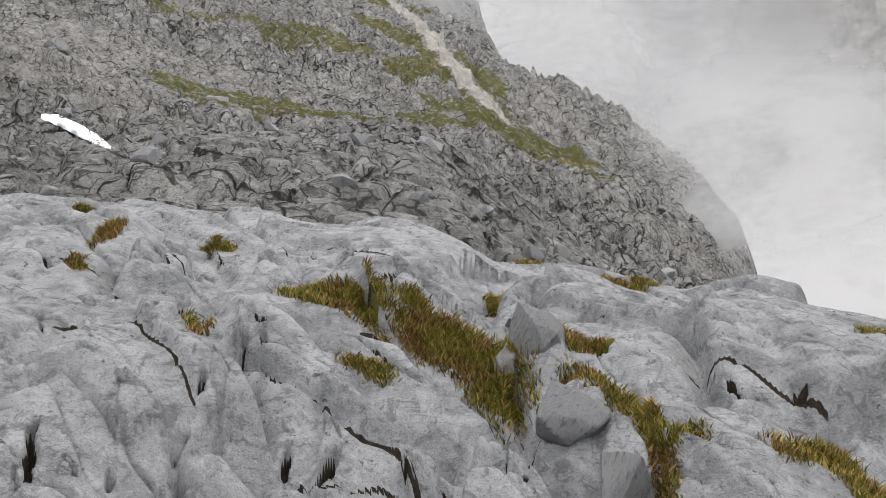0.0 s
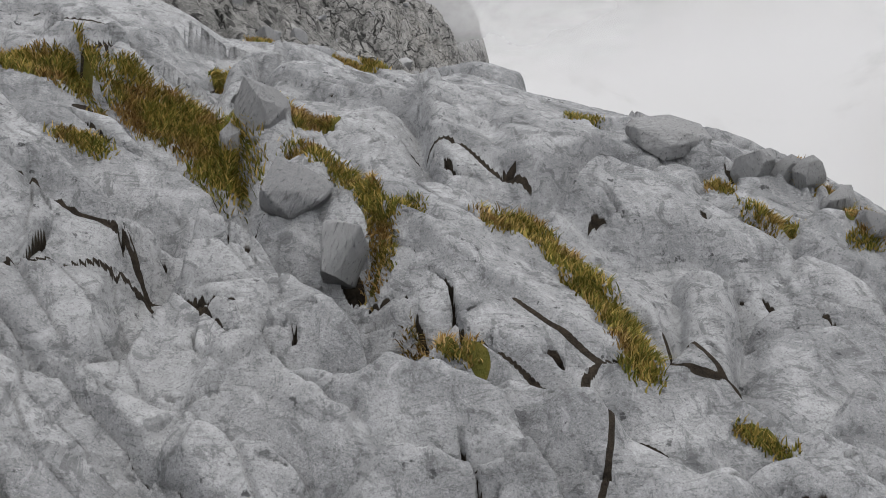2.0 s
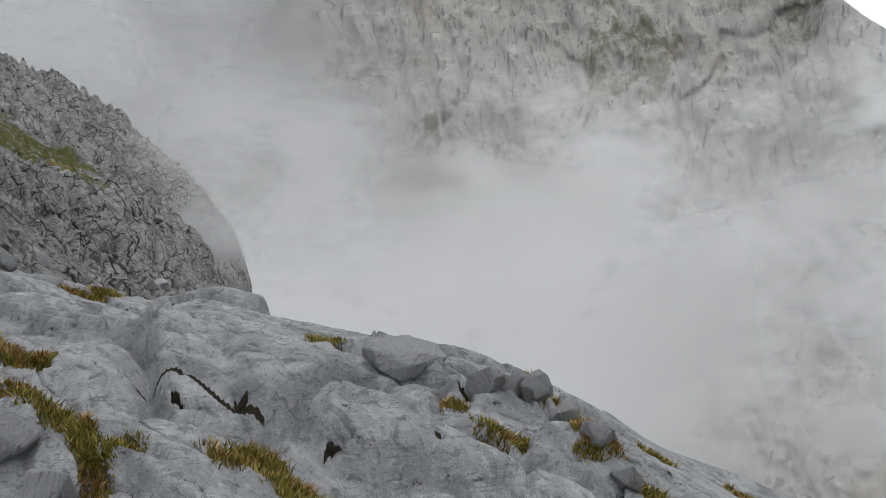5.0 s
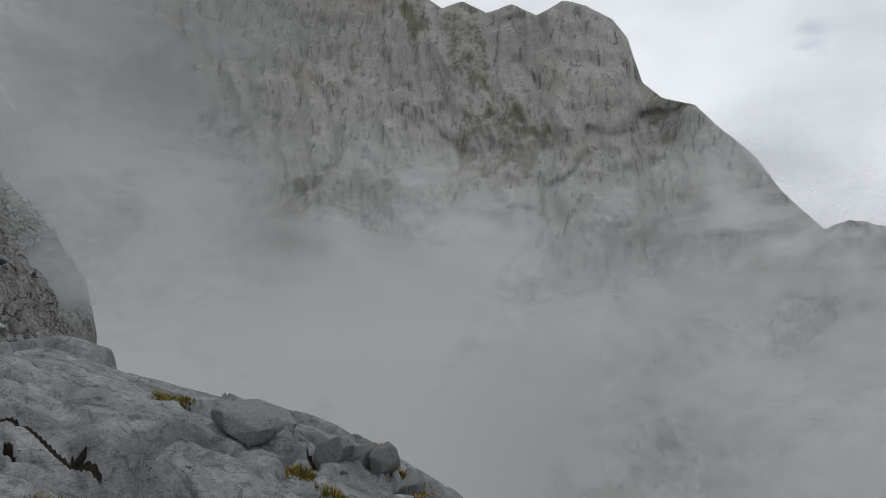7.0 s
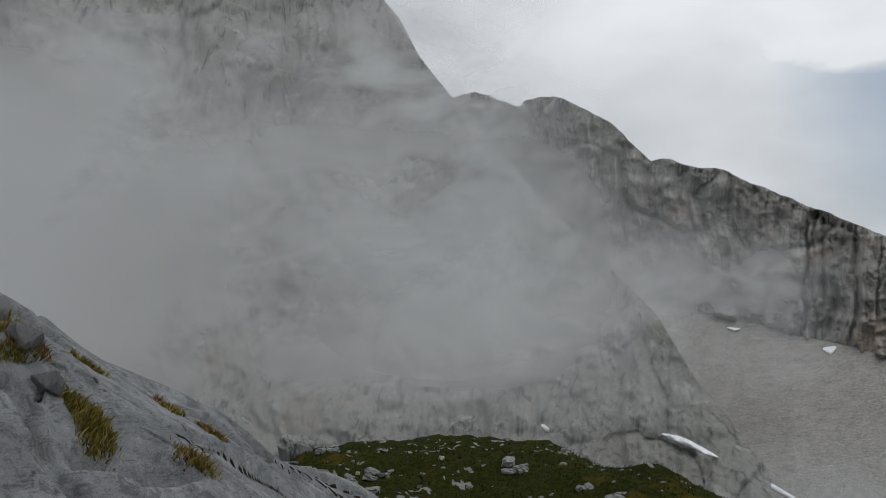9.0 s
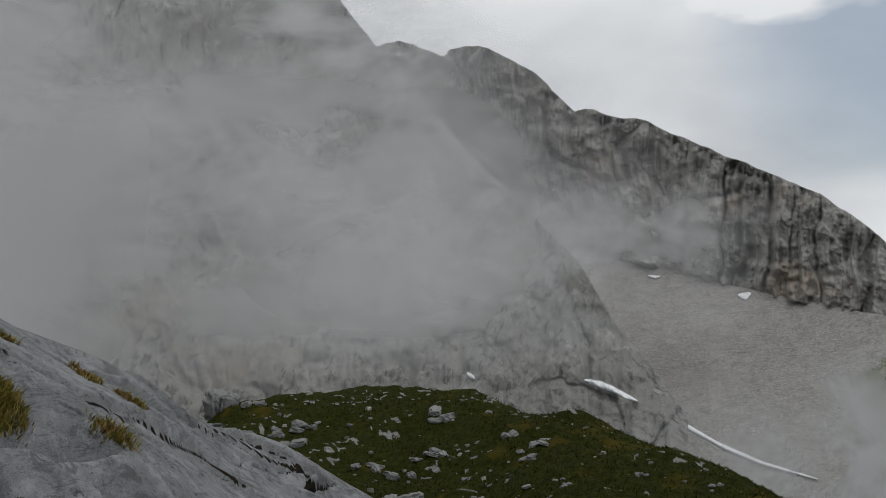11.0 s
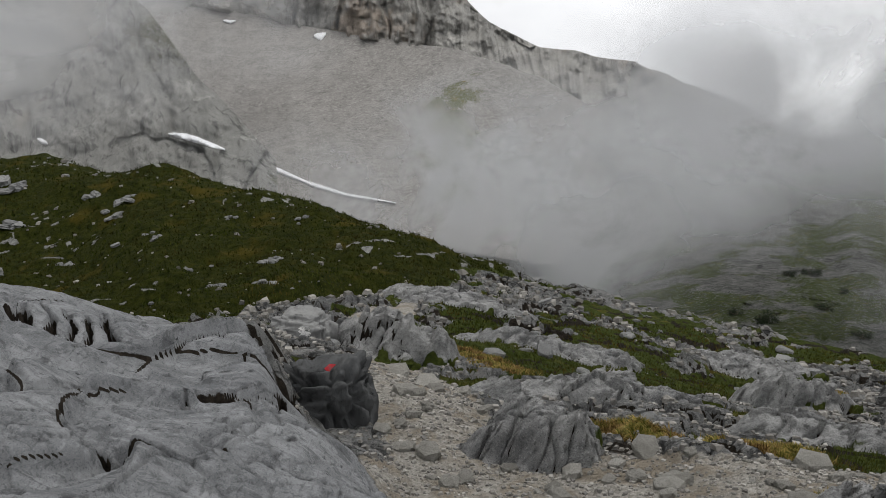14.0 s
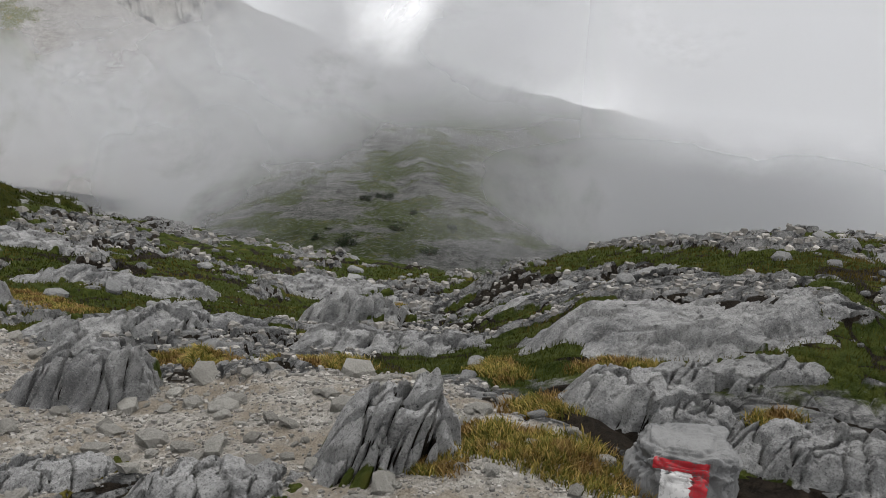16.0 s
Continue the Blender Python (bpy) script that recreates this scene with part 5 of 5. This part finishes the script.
RIB_ROCK = land_material("outcrop_bedrock", 1.3, (0.20, 0.202, 0.204), (0.30, 0.299, 0.293), (0.03, 0.045, 0.01), (0.07, 0.08, 0.02), 0.035, 0.0, 0.9)
rib(5.5, -0.36, 0.50, 0.34, 0.40, 60, 11, "fissured grey limestone outcrop standing beside the gravel path")
rib(3.38, -1.40, 0.29, 0.29, 0.31, 45, 12, "fluted grey limestone outcrop rising out of turf and gravel")
rib(10.2, 0.75, 0.9, 0.6, 0.5, 75, 13, "pale fissured limestone hump above the gravel path", (4.0, 1.2))
rib(3.35, -2.62, 0.44, 0.26, 0.20, 35, 14, "low pale limestone block split by clefts")
rib(4.42, -3.77, 1.05, 0.8, 0.18, 52, 15, "broad smooth limestone slab with a dark broken edge", (1.1, 0.5), 0.03, 0.4, 0.2)
rib(7.4, -4.9, 1.1, 0.6, 0.12, 60, 16, "broad pale limestone slab among turf patches", (1.2, 0.5), 0.03, 0.4, 0.2)
rib(7.6, -1.1, 1.1, 0.4, 0.30, 80, 17, "long pale limestone rib crossing the stony ground", (4.0, 1.4))
rib(9.8, -3.4, 0.8, 0.55, 0.5, 60, 18, "rounded fissured limestone knob among broken rock", (4.0, 1.5))
rib(4.05, -0.1, 0.36, 0.22, 0.13, 80, 19, "low broken limestone rib at the edge of the path")
rib(3.45, -0.72, 0.4, 0.25, 0.14, 70, 20, "low cracked limestone ledge in the gravel")
rib(2.7, -2.95, 0.42, 0.26, 0.20, 40, 21, "broken limestone blocks below the wide slab")
rib(3.5, -3.25, 0.5, 0.2, 0.16, 52, 22, "dark cracked limestone ledge below the wide slab")
rib(6.3, -2.5, 0.8, 0.45, 0.22, 70, 25, "pale limestone pavement split by clefts", (3.0, 1.0))
rib(13.5, -1.5, 1.6, 0.7, 0.28, 75, 26, "tilted limestone pavement with deep clefts", (2.5, 0.8))
rib(16.5, -5.0, 1.5, 0.9, 0.3, 60, 27, "tilted limestone pavement among grassy hollows", (2.5, 0.8))
rib(19.0, 0.2, 1.8, 0.8, 0.28, 85, 28, "grey limestone pavement beside the far path", (2.5, 0.8))
rib(8.2, 2.2, 0.7, 0.4, 0.2, 70, 29, "pale limestone rib at the foot of the grassy hill", (4.0, 1.2))

WHITE_PAINT = Nodes("white_paint")
WHITE_PAINT = WHITE_PAINT.surface(WHITE_PAINT.ramp(WHITE_PAINT.noise(30, 5, 0.7), (0.35, (0.30, 0.29, 0.28)), (0.5, (0.72, 0.71, 0.69))), 0.7)
RED_PAINT = Nodes("red_paint")
RED_PAINT = RED_PAINT.surface(RED_PAINT.ramp(RED_PAINT.noise(35, 5, 0.7), (0.35, (0.22, 0.10, 0.10)), (0.5, (0.50, 0.035, 0.045))), 0.6)


def paint(rock, name, material, inside, label):
    """A coat of paint on the part of a rock's skin that inside(x, y, z) names, 4 mm proud."""
    bm = bmesh.new()
    bm.from_mesh(rock.data)
    bm.normal_update()
    bmesh.ops.delete(bm, geom=[f for f in bm.faces if f.normal.y < 0.25 or not inside(*f.calc_center_median())], context="FACES")
    coats, seen = [], set()
    for f in bm.faces:
        if f not in seen:
            todo, coat = [f], []
            seen.add(f)
            while todo:
                g = todo.pop()
                coat.append(g)
                for near in {h for e in g.edges for h in e.link_faces} - seen:
                    seen.add(near)
                    todo.append(near)
            coats.append(coat)
    bmesh.ops.delete(bm, geom=[f for c in sorted(coats, key=len)[:-1] for f in c], context="FACES")
    for v in bm.verts:
        v.co += v.normal * 0.004
    me = bpy.data.meshes.new(name)
    bm.to_mesh(me)
    bm.free()
    me.materials.append(material)
    ob = new(name, me)
    ob.parent = rock
    return tagged(ob, label)


# the waymark rocks, turned so that their painted sides face the camera
mark = outcrop("waymark_rock", 2.74, -2.36, (0.20, 0.15, 0.16), 50, 22, STONE, "grey limestone rock with a white and red painted waymark", 0, 0.05, 6, 0.5, 0.03)
paint(mark, "white_field", WHITE_PAINT, lambda x, y, z: -0.03 < x < 0.08 and z < 0.10, "white painted field")
paint(mark, "red_stroke", RED_PAINT, lambda x, y, z: (-0.09 < x < 0.11 and 0.10 <= z < 0.145) or (-0.09 < x <= -0.03 and 0.0 < z < 0.10), "red painted hooked stroke")
dark = outcrop("waymark_rock", 5.95, 0.92, (0.34, 0.26, 0.32), 82, 23, DARK_ROCK, "dark weathered rock with a red paint dab on top", 0, 0.3)
paint(dark, "red_dab", RED_PAINT, lambda x, y, z: math.hypot(x + 0.02, y - 0.06) < 0.10 and z > 0.215, "red paint dab")
dab = outcrop("waymark_rock", 9.9, 1.72, (0.32, 0.26, 0.22), 80, 24, STONE, "pale rock with a white and red paint dab", 0, 0.1)
paint(dab, "white_dab", WHITE_PAINT, lambda x, y, z: math.hypot(x + 0.1, z - 0.1) < 0.07, "white paint dab")

STONE_MESHES = [rock_mesh("stone", 30 + k, (1.0, 0.8, 0.62), 2, STONE, 0.62) for k in range(7)]
CRAG_MESHES = [rock_mesh("crag", 70 + k, (1.0, 0.8, 0.75), 3, STONE, 0.75, 0.22) for k in range(5)]
PEBBLE_MESHES = [rock_mesh("pebble", 50 + k, (1.0, 0.8, 0.6), 1, PEBBLE, 0.65) for k in range(5)]


def scatter(meshes, count, b_range, r_range, sizes, seed, name, label, group, category="stone", keep=None):
    rng = np.random.default_rng(seed)
    b, r = rng.uniform(*b_range, count * 6), np.exp(rng.uniform(math.log(r_range[0]), math.log(r_range[1]), count * 6))
    x, y, z, cover, masks = land(b, r)
    ok = keep(b, r, x, y, cover, masks) if keep else np.ones_like(b, bool)
    for k in np.nonzero(ok)[0][:count]:
        s = (sizes[0] + (sizes[1] - sizes[0]) * rng.random() ** 3.0) * r[k]
        ob = new(name, meshes[rng.integers(len(meshes))])
        ob.matrix_world = pose(x[k], y[k], z[k] + 0.22 * s, *rng.uniform(-18, 18, 2), rng.uniform(0, 360)) @ Matrix.Diagonal((s * rng.uniform(0.8, 1.3), s, s * rng.uniform(0.6, 1.0), 1))
        tagged(ob, label, category, group)


scatter(STONE_MESHES, 110, (50, 94), (12, 60), (0.0010, 0.0042), 3, "stone", "pale limestone stone lying on dark green turf", "stones on the grassy hill", keep=lambda b, r, x, y, c, m: m[2] > 0.6)
scatter(STONE_MESHES, 140, (76, 142), (3.6, 24), (0.004, 0.013), 4, "stone", "grey limestone stone lying on broken karst ground", "stones on the karst", keep=lambda b, r, x, y, c, m: (m[0] < 0.1) & (m[2] < 0.3) & (c[:, 1] < 0.25))
scatter(PEBBLE_MESHES, 250, (78, 128), (3.2, 8.5), (0.003, 0.019), 5, "pebble", "pale angular stone lying on the gravel path", "stones on the path", keep=lambda b, r, x, y, c, m: (c[:, 1] > 0.25) & (m[0] < 0.2))
scatter(BLOCK_MESHES, 130, (-26, 18), (9, 60), (0.003, 0.013), 6, "boulder", "grey limestone boulder on the craggy slope", "boulders on the slope", "boulder", keep=lambda b, r, x, y, c, m: m[1] > 0.8)


# boulders and rock heaps that stand out of the grassy hill: place and half width
HILL_ROCKS = ((35.58, 18.98, 0.66), (37.68, 18.62, 0.56), (35.75, 20.49, 0.61), (37.98, 13.58, 0.48), (43.35, 20.8, 0.79), (36.94, 13.82, 0.53), (30.24, 15.93, 0.61), (5.86, 4.48, 0.13), (24.2, 5.02, 0.26), (39.78, 26.6, 0.64), (38.46, 27.19, 0.56), (39.83, 15.7, 0.38), (31.93, 13.68, 0.31), (21.7, 5.87, 0.21), (31.66, 5.48, 0.21), (32.56, 8.06, 0.2), (20.44, 4.43, 0.22), (24.77, 7.41, 0.19), (30.07, 9.87, 0.17), (31.86, 10.76, 0.18), (36.72, 25.55, 0.66), (42.1, 31.21, 0.47), (24.64, 5.13, 0.24), (21.8, 5.86, 0.2))
for k, (x, y, half) in enumerate(HILL_ROCKS):
    for j in range(4):
        px, py = x + half * 0.75 * math.sin(2.1 * j + k), y + half * 0.75 * math.cos(2.4 * j + 2 * k)
        s = half * (0.36 + 0.28 * math.sin(5 * k + 3 * j) ** 2)
        ob = new("boulder", CRAG_MESHES[(k + 3 * j) % 5])
        ob.matrix_world = pose(px, py, float(height_at([px], [py])[0]) + 0.12 * s, 14 * math.sin(k + j), 14 * math.cos(2 * k + j), 70 * k + 50 * j) @ Matrix.Diagonal((s * 1.2, s, s * (0.7 + 0.3 * math.sin(3 * k + j)), 1))
        tagged(ob, "pale weathered limestone boulder standing out of dark turf", "boulder", "boulders on the grassy hill")


outcrop("boulder", 42.3, 33.6, (1.15, 0.8, 1.0), 60, 61, STONE, "large pale cracked limestone boulder on the shoulder of the grassy hill", 0, 0.22, 5, 0.55, 0.3)


def gravel_bed(count, seed, b_range, r_range, sizes, keep):
    """Uncounted gravel, one mesh of small chips."""
    rng = np.random.default_rng(seed)
    b, r = rng.uniform(*b_range, count * 4), np.exp(rng.uniform(math.log(r_range[0]), math.log(r_range[1]), count * 4))
    x, y, z, cover, masks = land(b, r)
    pick = np.nonzero(keep(cover, masks))[0][:count]
    n = len(pick)
    base = np.array([(-1, -1, -.5), (1, -1, -.5), (1, 1, -.5), (-1, 1, -.5), (-.7, -.7, .6), (.7, -.7, .6), (.7, .7, .6), (-.7, .7, .6)], float)
    v = base[None] * (1 + rng.uniform(-.35, .35, (n, 8, 3)))
    s = ((sizes[0] + (sizes[1] - sizes[0]) * rng.random(n) ** 2.5) * r[pick])[:, None, None]
    a = rng.uniform(0, 6.28, n)
    ca, sa = np.cos(a)[:, None], np.sin(a)[:, None]
    v = v * s
    vx, vy = v[..., 0] * ca - v[..., 1] * sa, v[..., 0] * sa + v[..., 1] * ca
    v = np.stack([vx + x[pick, None], vy + y[pick, None], v[..., 2] + z[pick, None] + 0.2 * s[..., 0]], -1).reshape(-1, 3)
    q = np.array([(0, 1, 5, 4), (1, 2, 6, 5), (2, 3, 7, 6), (3, 0, 4, 7), (4, 5, 6, 7), (3, 2, 1, 0)])
    faces = (q[None] + 8 * np.arange(n)[:, None, None]).reshape(-1, 4)
    ob = sheet("gravel", v, faces, None, CHIPS, "pale angular limestone gravel on a mountain path", "gravel", "stuff")
    ob.data.polygons.foreach_set("use_smooth", np.zeros(len(faces), bool))


chips = Nodes("gravel_chips")
island = chips.node("NewGeometry").outputs["Random Per Island"]
CHIPS = chips.surface(chips.mix(0.3, chips.ramp(island, (0.0, (0.07, 0.062, 0.05)), (0.6, (0.16, 0.145, 0.12)), (1.0, (0.36, 0.34, 0.30))), chips.ramp(chips.noise(40), (0.3, 0.12), (0.7, 0.4))), 0.95)
gravel_bed(7000, 8, (76, 130), (2.6, 9), (0.0007, 0.0032), lambda c, m: (c[:, 1] > 0.3) & (m[0] < 0.3))
gravel_bed(420, 10, (50, 94), (12, 60), (0.0010, 0.0034), lambda c, m: m[2] > 0.6)
gravel_bed(4500, 9, (76, 142), (4.5, 26), (0.0010, 0.0045), lambda c, m: (c[:, 1] < 0.6) & (m[0] < 0.05) & (m[2] < 0.8) & (c[:, 0] < 0.35))


# ---- turf in the clefts ----
blade = Nodes("grass_blades")
tone = blade.node("NewGeometry").outputs["Random Per Island"]
patch = blade.noise(5.0, 3, 0.6)
green_mix = blade.ramp(tone, (0.0, (0.06, 0.07, 0.012)), (0.45, (0.14, 0.13, 0.024)), (0.75, (0.25, 0.19, 0.045)), (1.0, (0.38, 0.27, 0.09)))
rust_mix = blade.ramp(tone, (0.0, (0.07, 0.04, 0.012)), (0.5, (0.19, 0.115, 0.035)), (1.0, (0.30, 0.21, 0.09)))
BLADES = blade.surface(blade.mix(blade.band(patch, 0.46, 0.62), green_mix, rust_mix), 0.8, None, 0.15)


def grass_tuft(points, width, seed, high, dense=32000.0):
    rng = np.random.default_rng(seed)
    pts = np.array(points, float)
    seg = np.diff(pts, axis=0)
    length = np.hypot(seg[:, 0], seg[:, 1])
    n = int(min(9500, max(140, dense * 2 * width * (length.sum() + width))))
    which = rng.choice(len(seg), n, p=length / length.sum()) if length.sum() > 0 else np.zeros(n, int)
    p = pts[which] + seg[which] * rng.random(n)[:, None]
    away, ang = width * np.sqrt(rng.random(n)) * (0.75 + 0.5 * rng.random(n)), rng.uniform(0, 6.28, n)
    x, y = p[:, 0] + away * np.cos(ang), p[:, 1] + away * np.sin(ang)
    z = height_at(x, y)
    e = 0.03
    gx, gy = (height_at(x + e, y) - z) / e, (height_at(x, y + e) - z) / e
    down = -np.stack([np.clip(gx, -1.5, 1.5), np.clip(gy, -1.5, 1.5)], 1)
    tall = high * rng.uniform(0.5, 1.25, n)
    lean = np.stack([np.cos(rng.uniform(0, 6.28, n)), np.sin(rng.uniform(0, 6.28, n))], 1) * 0.45 + 0.5 * down
    side = rng.uniform(0, 6.28, n)
    wide = rng.uniform(0.0014, 0.0030, n) * (1 + 0.12 * np.hypot(x, y))
    verts = np.zeros((n, 6, 3))
    for k, (t, w) in enumerate(((0.0, 1.0), (0.5, 0.85), (1.0, 0.15))):
        cx, cy = x + lean[:, 0] * tall * t ** 1.6, y + lean[:, 1] * tall * t ** 1.6
        cz = z - 0.01 + tall * (t - 0.45 * t * t * np.clip(np.hypot(lean[:, 0], lean[:, 1]), 0, 1.6))
        dx, dy = np.cos(side) * wide * w, np.sin(side) * wide * w
        verts[:, 2 * k] = np.stack([cx - dx, cy - dy, cz], 1)
        verts[:, 2 * k + 1] = np.stack([cx + dx, cy + dy, cz], 1)
    faces = (np.array([(0, 1, 3, 2), (2, 3, 5, 4)])[None] + 6 * np.arange(n)[:, None, None]).reshape(-1, 4)
    sheet("grass_tuft", verts.reshape(-1, 3), faces, None, BLADES, "olive and rust-coloured mountain grass growing in a rock cleft", "grass", "stuff")


for k, (points, width) in enumerate(TUFTS):
    grass_tuft(points, width, 500 + k, 0.052 if width > 0.06 else 0.042)


short = Nodes("turf_blades")
TURF_BLADES = short.surface(short.mix(short.band(short.noise(0.9, 4, 0.6), 0.45, 0.65), short.ramp(short.node("NewGeometry").outputs["Random Per Island"], (0.0, (0.03, 0.04, 0.008)), (1.0, (0.085, 0.095, 0.02))), (0.10, 0.075, 0.02)), 0.9, None, 0.05)
short = Nodes("hill_blades")
HILL_BLADES = short.surface(short.mix(short.band(short.noise(0.22, 6, 0.7), 0.42, 0.62), short.ramp(short.node("NewGeometry").outputs["Random Per Island"], (0.0, (0.009, 0.015, 0.002)), (1.0, (0.050, 0.064, 0.010))), (0.036, 0.030, 0.008)), 0.95, None, 0.02)


def turf_blades(count, seed, b_range, r_range, high, material):
    """Short grass on the turf between the rocks."""
    rng = np.random.default_rng(seed)
    b, r = rng.uniform(*b_range, count * 4), np.exp(rng.uniform(math.log(r_range[0]), math.log(r_range[1]), count * 4))
    x, y, z, cover, masks = land(b, r)
    pick = np.nonzero((cover[:, 0] > 0.55) & (masks[0] < 0.2))[0][:count]
    n = len(pick)
    x, y, z, r = x[pick], y[pick], z[pick], r[pick]
    a, side = rng.uniform(0, 6.28, n), rng.uniform(0, 6.28, n)
    tall, wide = high * rng.uniform(0.5, 1.3, n) * (0.6 + 0.06 * r), 0.0007 * r * rng.uniform(0.6, 1.3, n)
    tip = np.stack([x + 0.6 * tall * np.cos(a), y + 0.6 * tall * np.sin(a), z + tall], 1)
    dx, dy = np.cos(side) * wide, np.sin(side) * wide
    low = z - 0.01
    v = np.stack([np.stack([x - dx, y - dy, low], 1), np.stack([x + dx, y + dy, low], 1), tip + np.stack([dx, dy, 0 * dx], 1) * 0.2, tip - np.stack([dx, dy, 0 * dx], 1) * 0.2], 1).reshape(-1, 3)
    sheet("turf", v, np.arange(4 * n).reshape(-1, 4), None, material, "short olive mountain turf growing among stones", "grass", "stuff")


turf_blades(42000, 77, (76, 142), (4.0, 22), 0.028, TURF_BLADES)
turf_blades(36000, 78, (51, 95), (14, 55), 0.030, HILL_BLADES)


# ---- old snow ----
def snow_material():
    n = Nodes("old_snow")
    return n.surface(n.ramp(n.noise(0.8, 5, 0.6), (0.3, (0.62, 0.63, 0.65)), (0.7, (0.82, 0.83, 0.85))), 0.6, n.bumps((n.noise(3.0, 5), 0.4, 0.1)))


SNOW = snow_material()


def snow_patch(on, line, wide, seed):
    """A patch of snow along a line of (bearing, degrees above eye level), lying on one of the mountains."""
    from mathutils.bvhtree import BVHTree
    tree = TREES.setdefault(on.name, BVHTree.FromObject(on, bpy.context.evaluated_depsgraph_get()))
    eye = Vector((0.2, 0.1, 1.7))
    pts = np.array(line, float)
    n = 40
    t = np.linspace(0, len(pts) - 1, n)
    cb, ce = np.interp(t, range(len(pts)), pts[:, 0]), np.interp(t, range(len(pts)), pts[:, 1])
    verts, rows = [], 7
    for k in range(n):
        half = wide * math.sin(math.pi * (0.04 + 0.92 * k / (n - 1))) ** 0.6 * (1 + 0.35 * noise.noise(Vector((k * 0.3, seed, 0))))
        for j in range(rows):
            b, e = radians(cb[k]), radians(ce[k] + half * (j / (rows - 1) * 2 - 1))
            way = Vector((math.sin(b) * math.cos(e), math.cos(b) * math.cos(e), math.sin(e)))
            place, _, _, dist = tree.ray_cast(eye, way)
            if place is None:
                return
            rise = 0.004 * dist * math.sin(math.pi * j / (rows - 1)) + 0.0015 * dist
            verts.append(place - way * rise)
    quads = grid_quads(n, rows)
    return sheet("snow_patch", np.array([tuple(v) for v in verts]), quads, None, SNOW, "patch of old white snow lying on a mountain slope", "snow", "")


TREES = {}
slope_ob = [o for o in scene.objects if o.name.startswith("mountain_slope")][-1]
snow_patch(slope_ob, ((-24.9, 16.1), (-24.0, 16.0), (-22.9, 15.6), (-21.9, 15.2), (-21.1, 14.8)), 0.34, 1)
snow_patch(dome, ((72.9, -5.3), (73.8, -5.5), (74.6, -5.8), (76, -6.4)), 0.2, 2)
snow_patch(apron, ((76.0, -6.4), (77, -6.8), (80.8, -8.7), (83, -9.5), (85.9, -10.1)), 0.14, 3)
snow_patch(apron, ((81.6, -0.1), (82.0, -0.15), (82.3, 0.0)), 0.2, 4)
snow_patch(apron, ((76.5, 0.95), (76.9, 0.85), (77.2, 0.9)), 0.1, 6)
snow_patch(dome, ((65.9, -5.1), (66.4, -5.4)), 0.16, 5)


# ---- dwarf pines ----
needle = Nodes("pine_needles")
NEEDLES = needle.surface(needle.ramp(needle.node("NewGeometry").outputs["Random Per Island"], (0.0, (0.008, 0.014, 0.006)), (1.0, (0.028, 0.042, 0.016))), 0.8)
BARK = Nodes("pine_bark")
BARK = BARK.surface(BARK.ramp(BARK.noise(20), (0.3, (0.05, 0.035, 0.025)), (0.7, (0.12, 0.09, 0.065))), 0.9)


def dwarf_pine(b, e, wide, on, seed):
    """A low bush of mountain pine where a line of sight meets the ground, wide in metres."""
    from mathutils.bvhtree import BVHTree
    tree = TREES.setdefault(on.name, BVHTree.FromObject(on, bpy.context.evaluated_depsgraph_get()))
    b, e = radians(b), radians(e)
    place, _, _, _ = tree.ray_cast(Vector((0.2, 0.0, 1.66)), Vector((math.sin(b) * math.cos(e), math.cos(b) * math.cos(e), math.sin(e))))
    if place is None:
        return
    rng = np.random.default_rng(seed)
    base = new("dwarf_pine")
    base.location = place
    tagged(base, "dark green dwarf mountain pine bush on stony ground", "bush", "dwarf pines")
    bm = bmesh.new()
    for k in range(7):
        a, far = rng.uniform(0, 6.28), wide * rng.uniform(0.25, 0.5)
        tip = Vector((math.cos(a) * far, math.sin(a) * far, wide * rng.uniform(0.15, 0.35)))
        m = Vector((0, 0, 1)).rotation_difference(tip.normalized()).to_matrix().to_4x4()
        bmesh.ops.create_cone(bm, segments=6, radius1=0.035 * wide, radius2=0.01 * wide, depth=tip.length, matrix=m @ Matrix.Translation((0, 0, tip.length / 2)))
    me = bpy.data.meshes.new("stem")
    bm.to_mesh(me)
    bm.free()
    me.materials.append(BARK)
    new("stem", me).parent = base
    n = 900
    lump = rng.integers(0, 9, n)
    cx, cy, cz = rng.uniform(-0.42, 0.42, 9), rng.uniform(-0.42, 0.42, 9), rng.uniform(0.1, 0.3, 9)
    off = rng.normal(0, 0.11, (n, 3))
    c = np.stack([cx[lump], cy[lump], cz[lump]], 1) * wide + off * wide
    c[:, 2] = np.abs(c[:, 2])
    a, bq = rng.normal(0, 1, (n, 3)), rng.normal(0, 1, (n, 3))
    a /= np.linalg.norm(a, axis=1)[:, None]
    bq /= np.linalg.norm(bq, axis=1)[:, None]
    s = wide * 0.045
    v = np.stack([c - a * s, c + bq * s * 0.5, c + a * s, c - bq * s * 0.5], 1).reshape(-1, 3)
    ob = sheet("crown", v, np.arange(4 * n).reshape(-1, 4), None, NEEDLES, "", "", "")
    ob.parent = base


ground_far = [o for o in scene.objects if o.name.startswith("ground.")][-1]
PINES = ((110.5, -14.3, 3.0), (109.2, -14.4, 2.4), (111.3, -16.2, 2.2), (113.4, -17.6, 2.2), (106.4, -16.8, 2.0), (108.2, -17.1, 3.2), (112.2, -15.2, 1.6), (114.6, -16.0, 1.6))
for k, (b, e, wide) in enumerate(PINES):
    dwarf_pine(b, e, wide, valley, 900 + k)
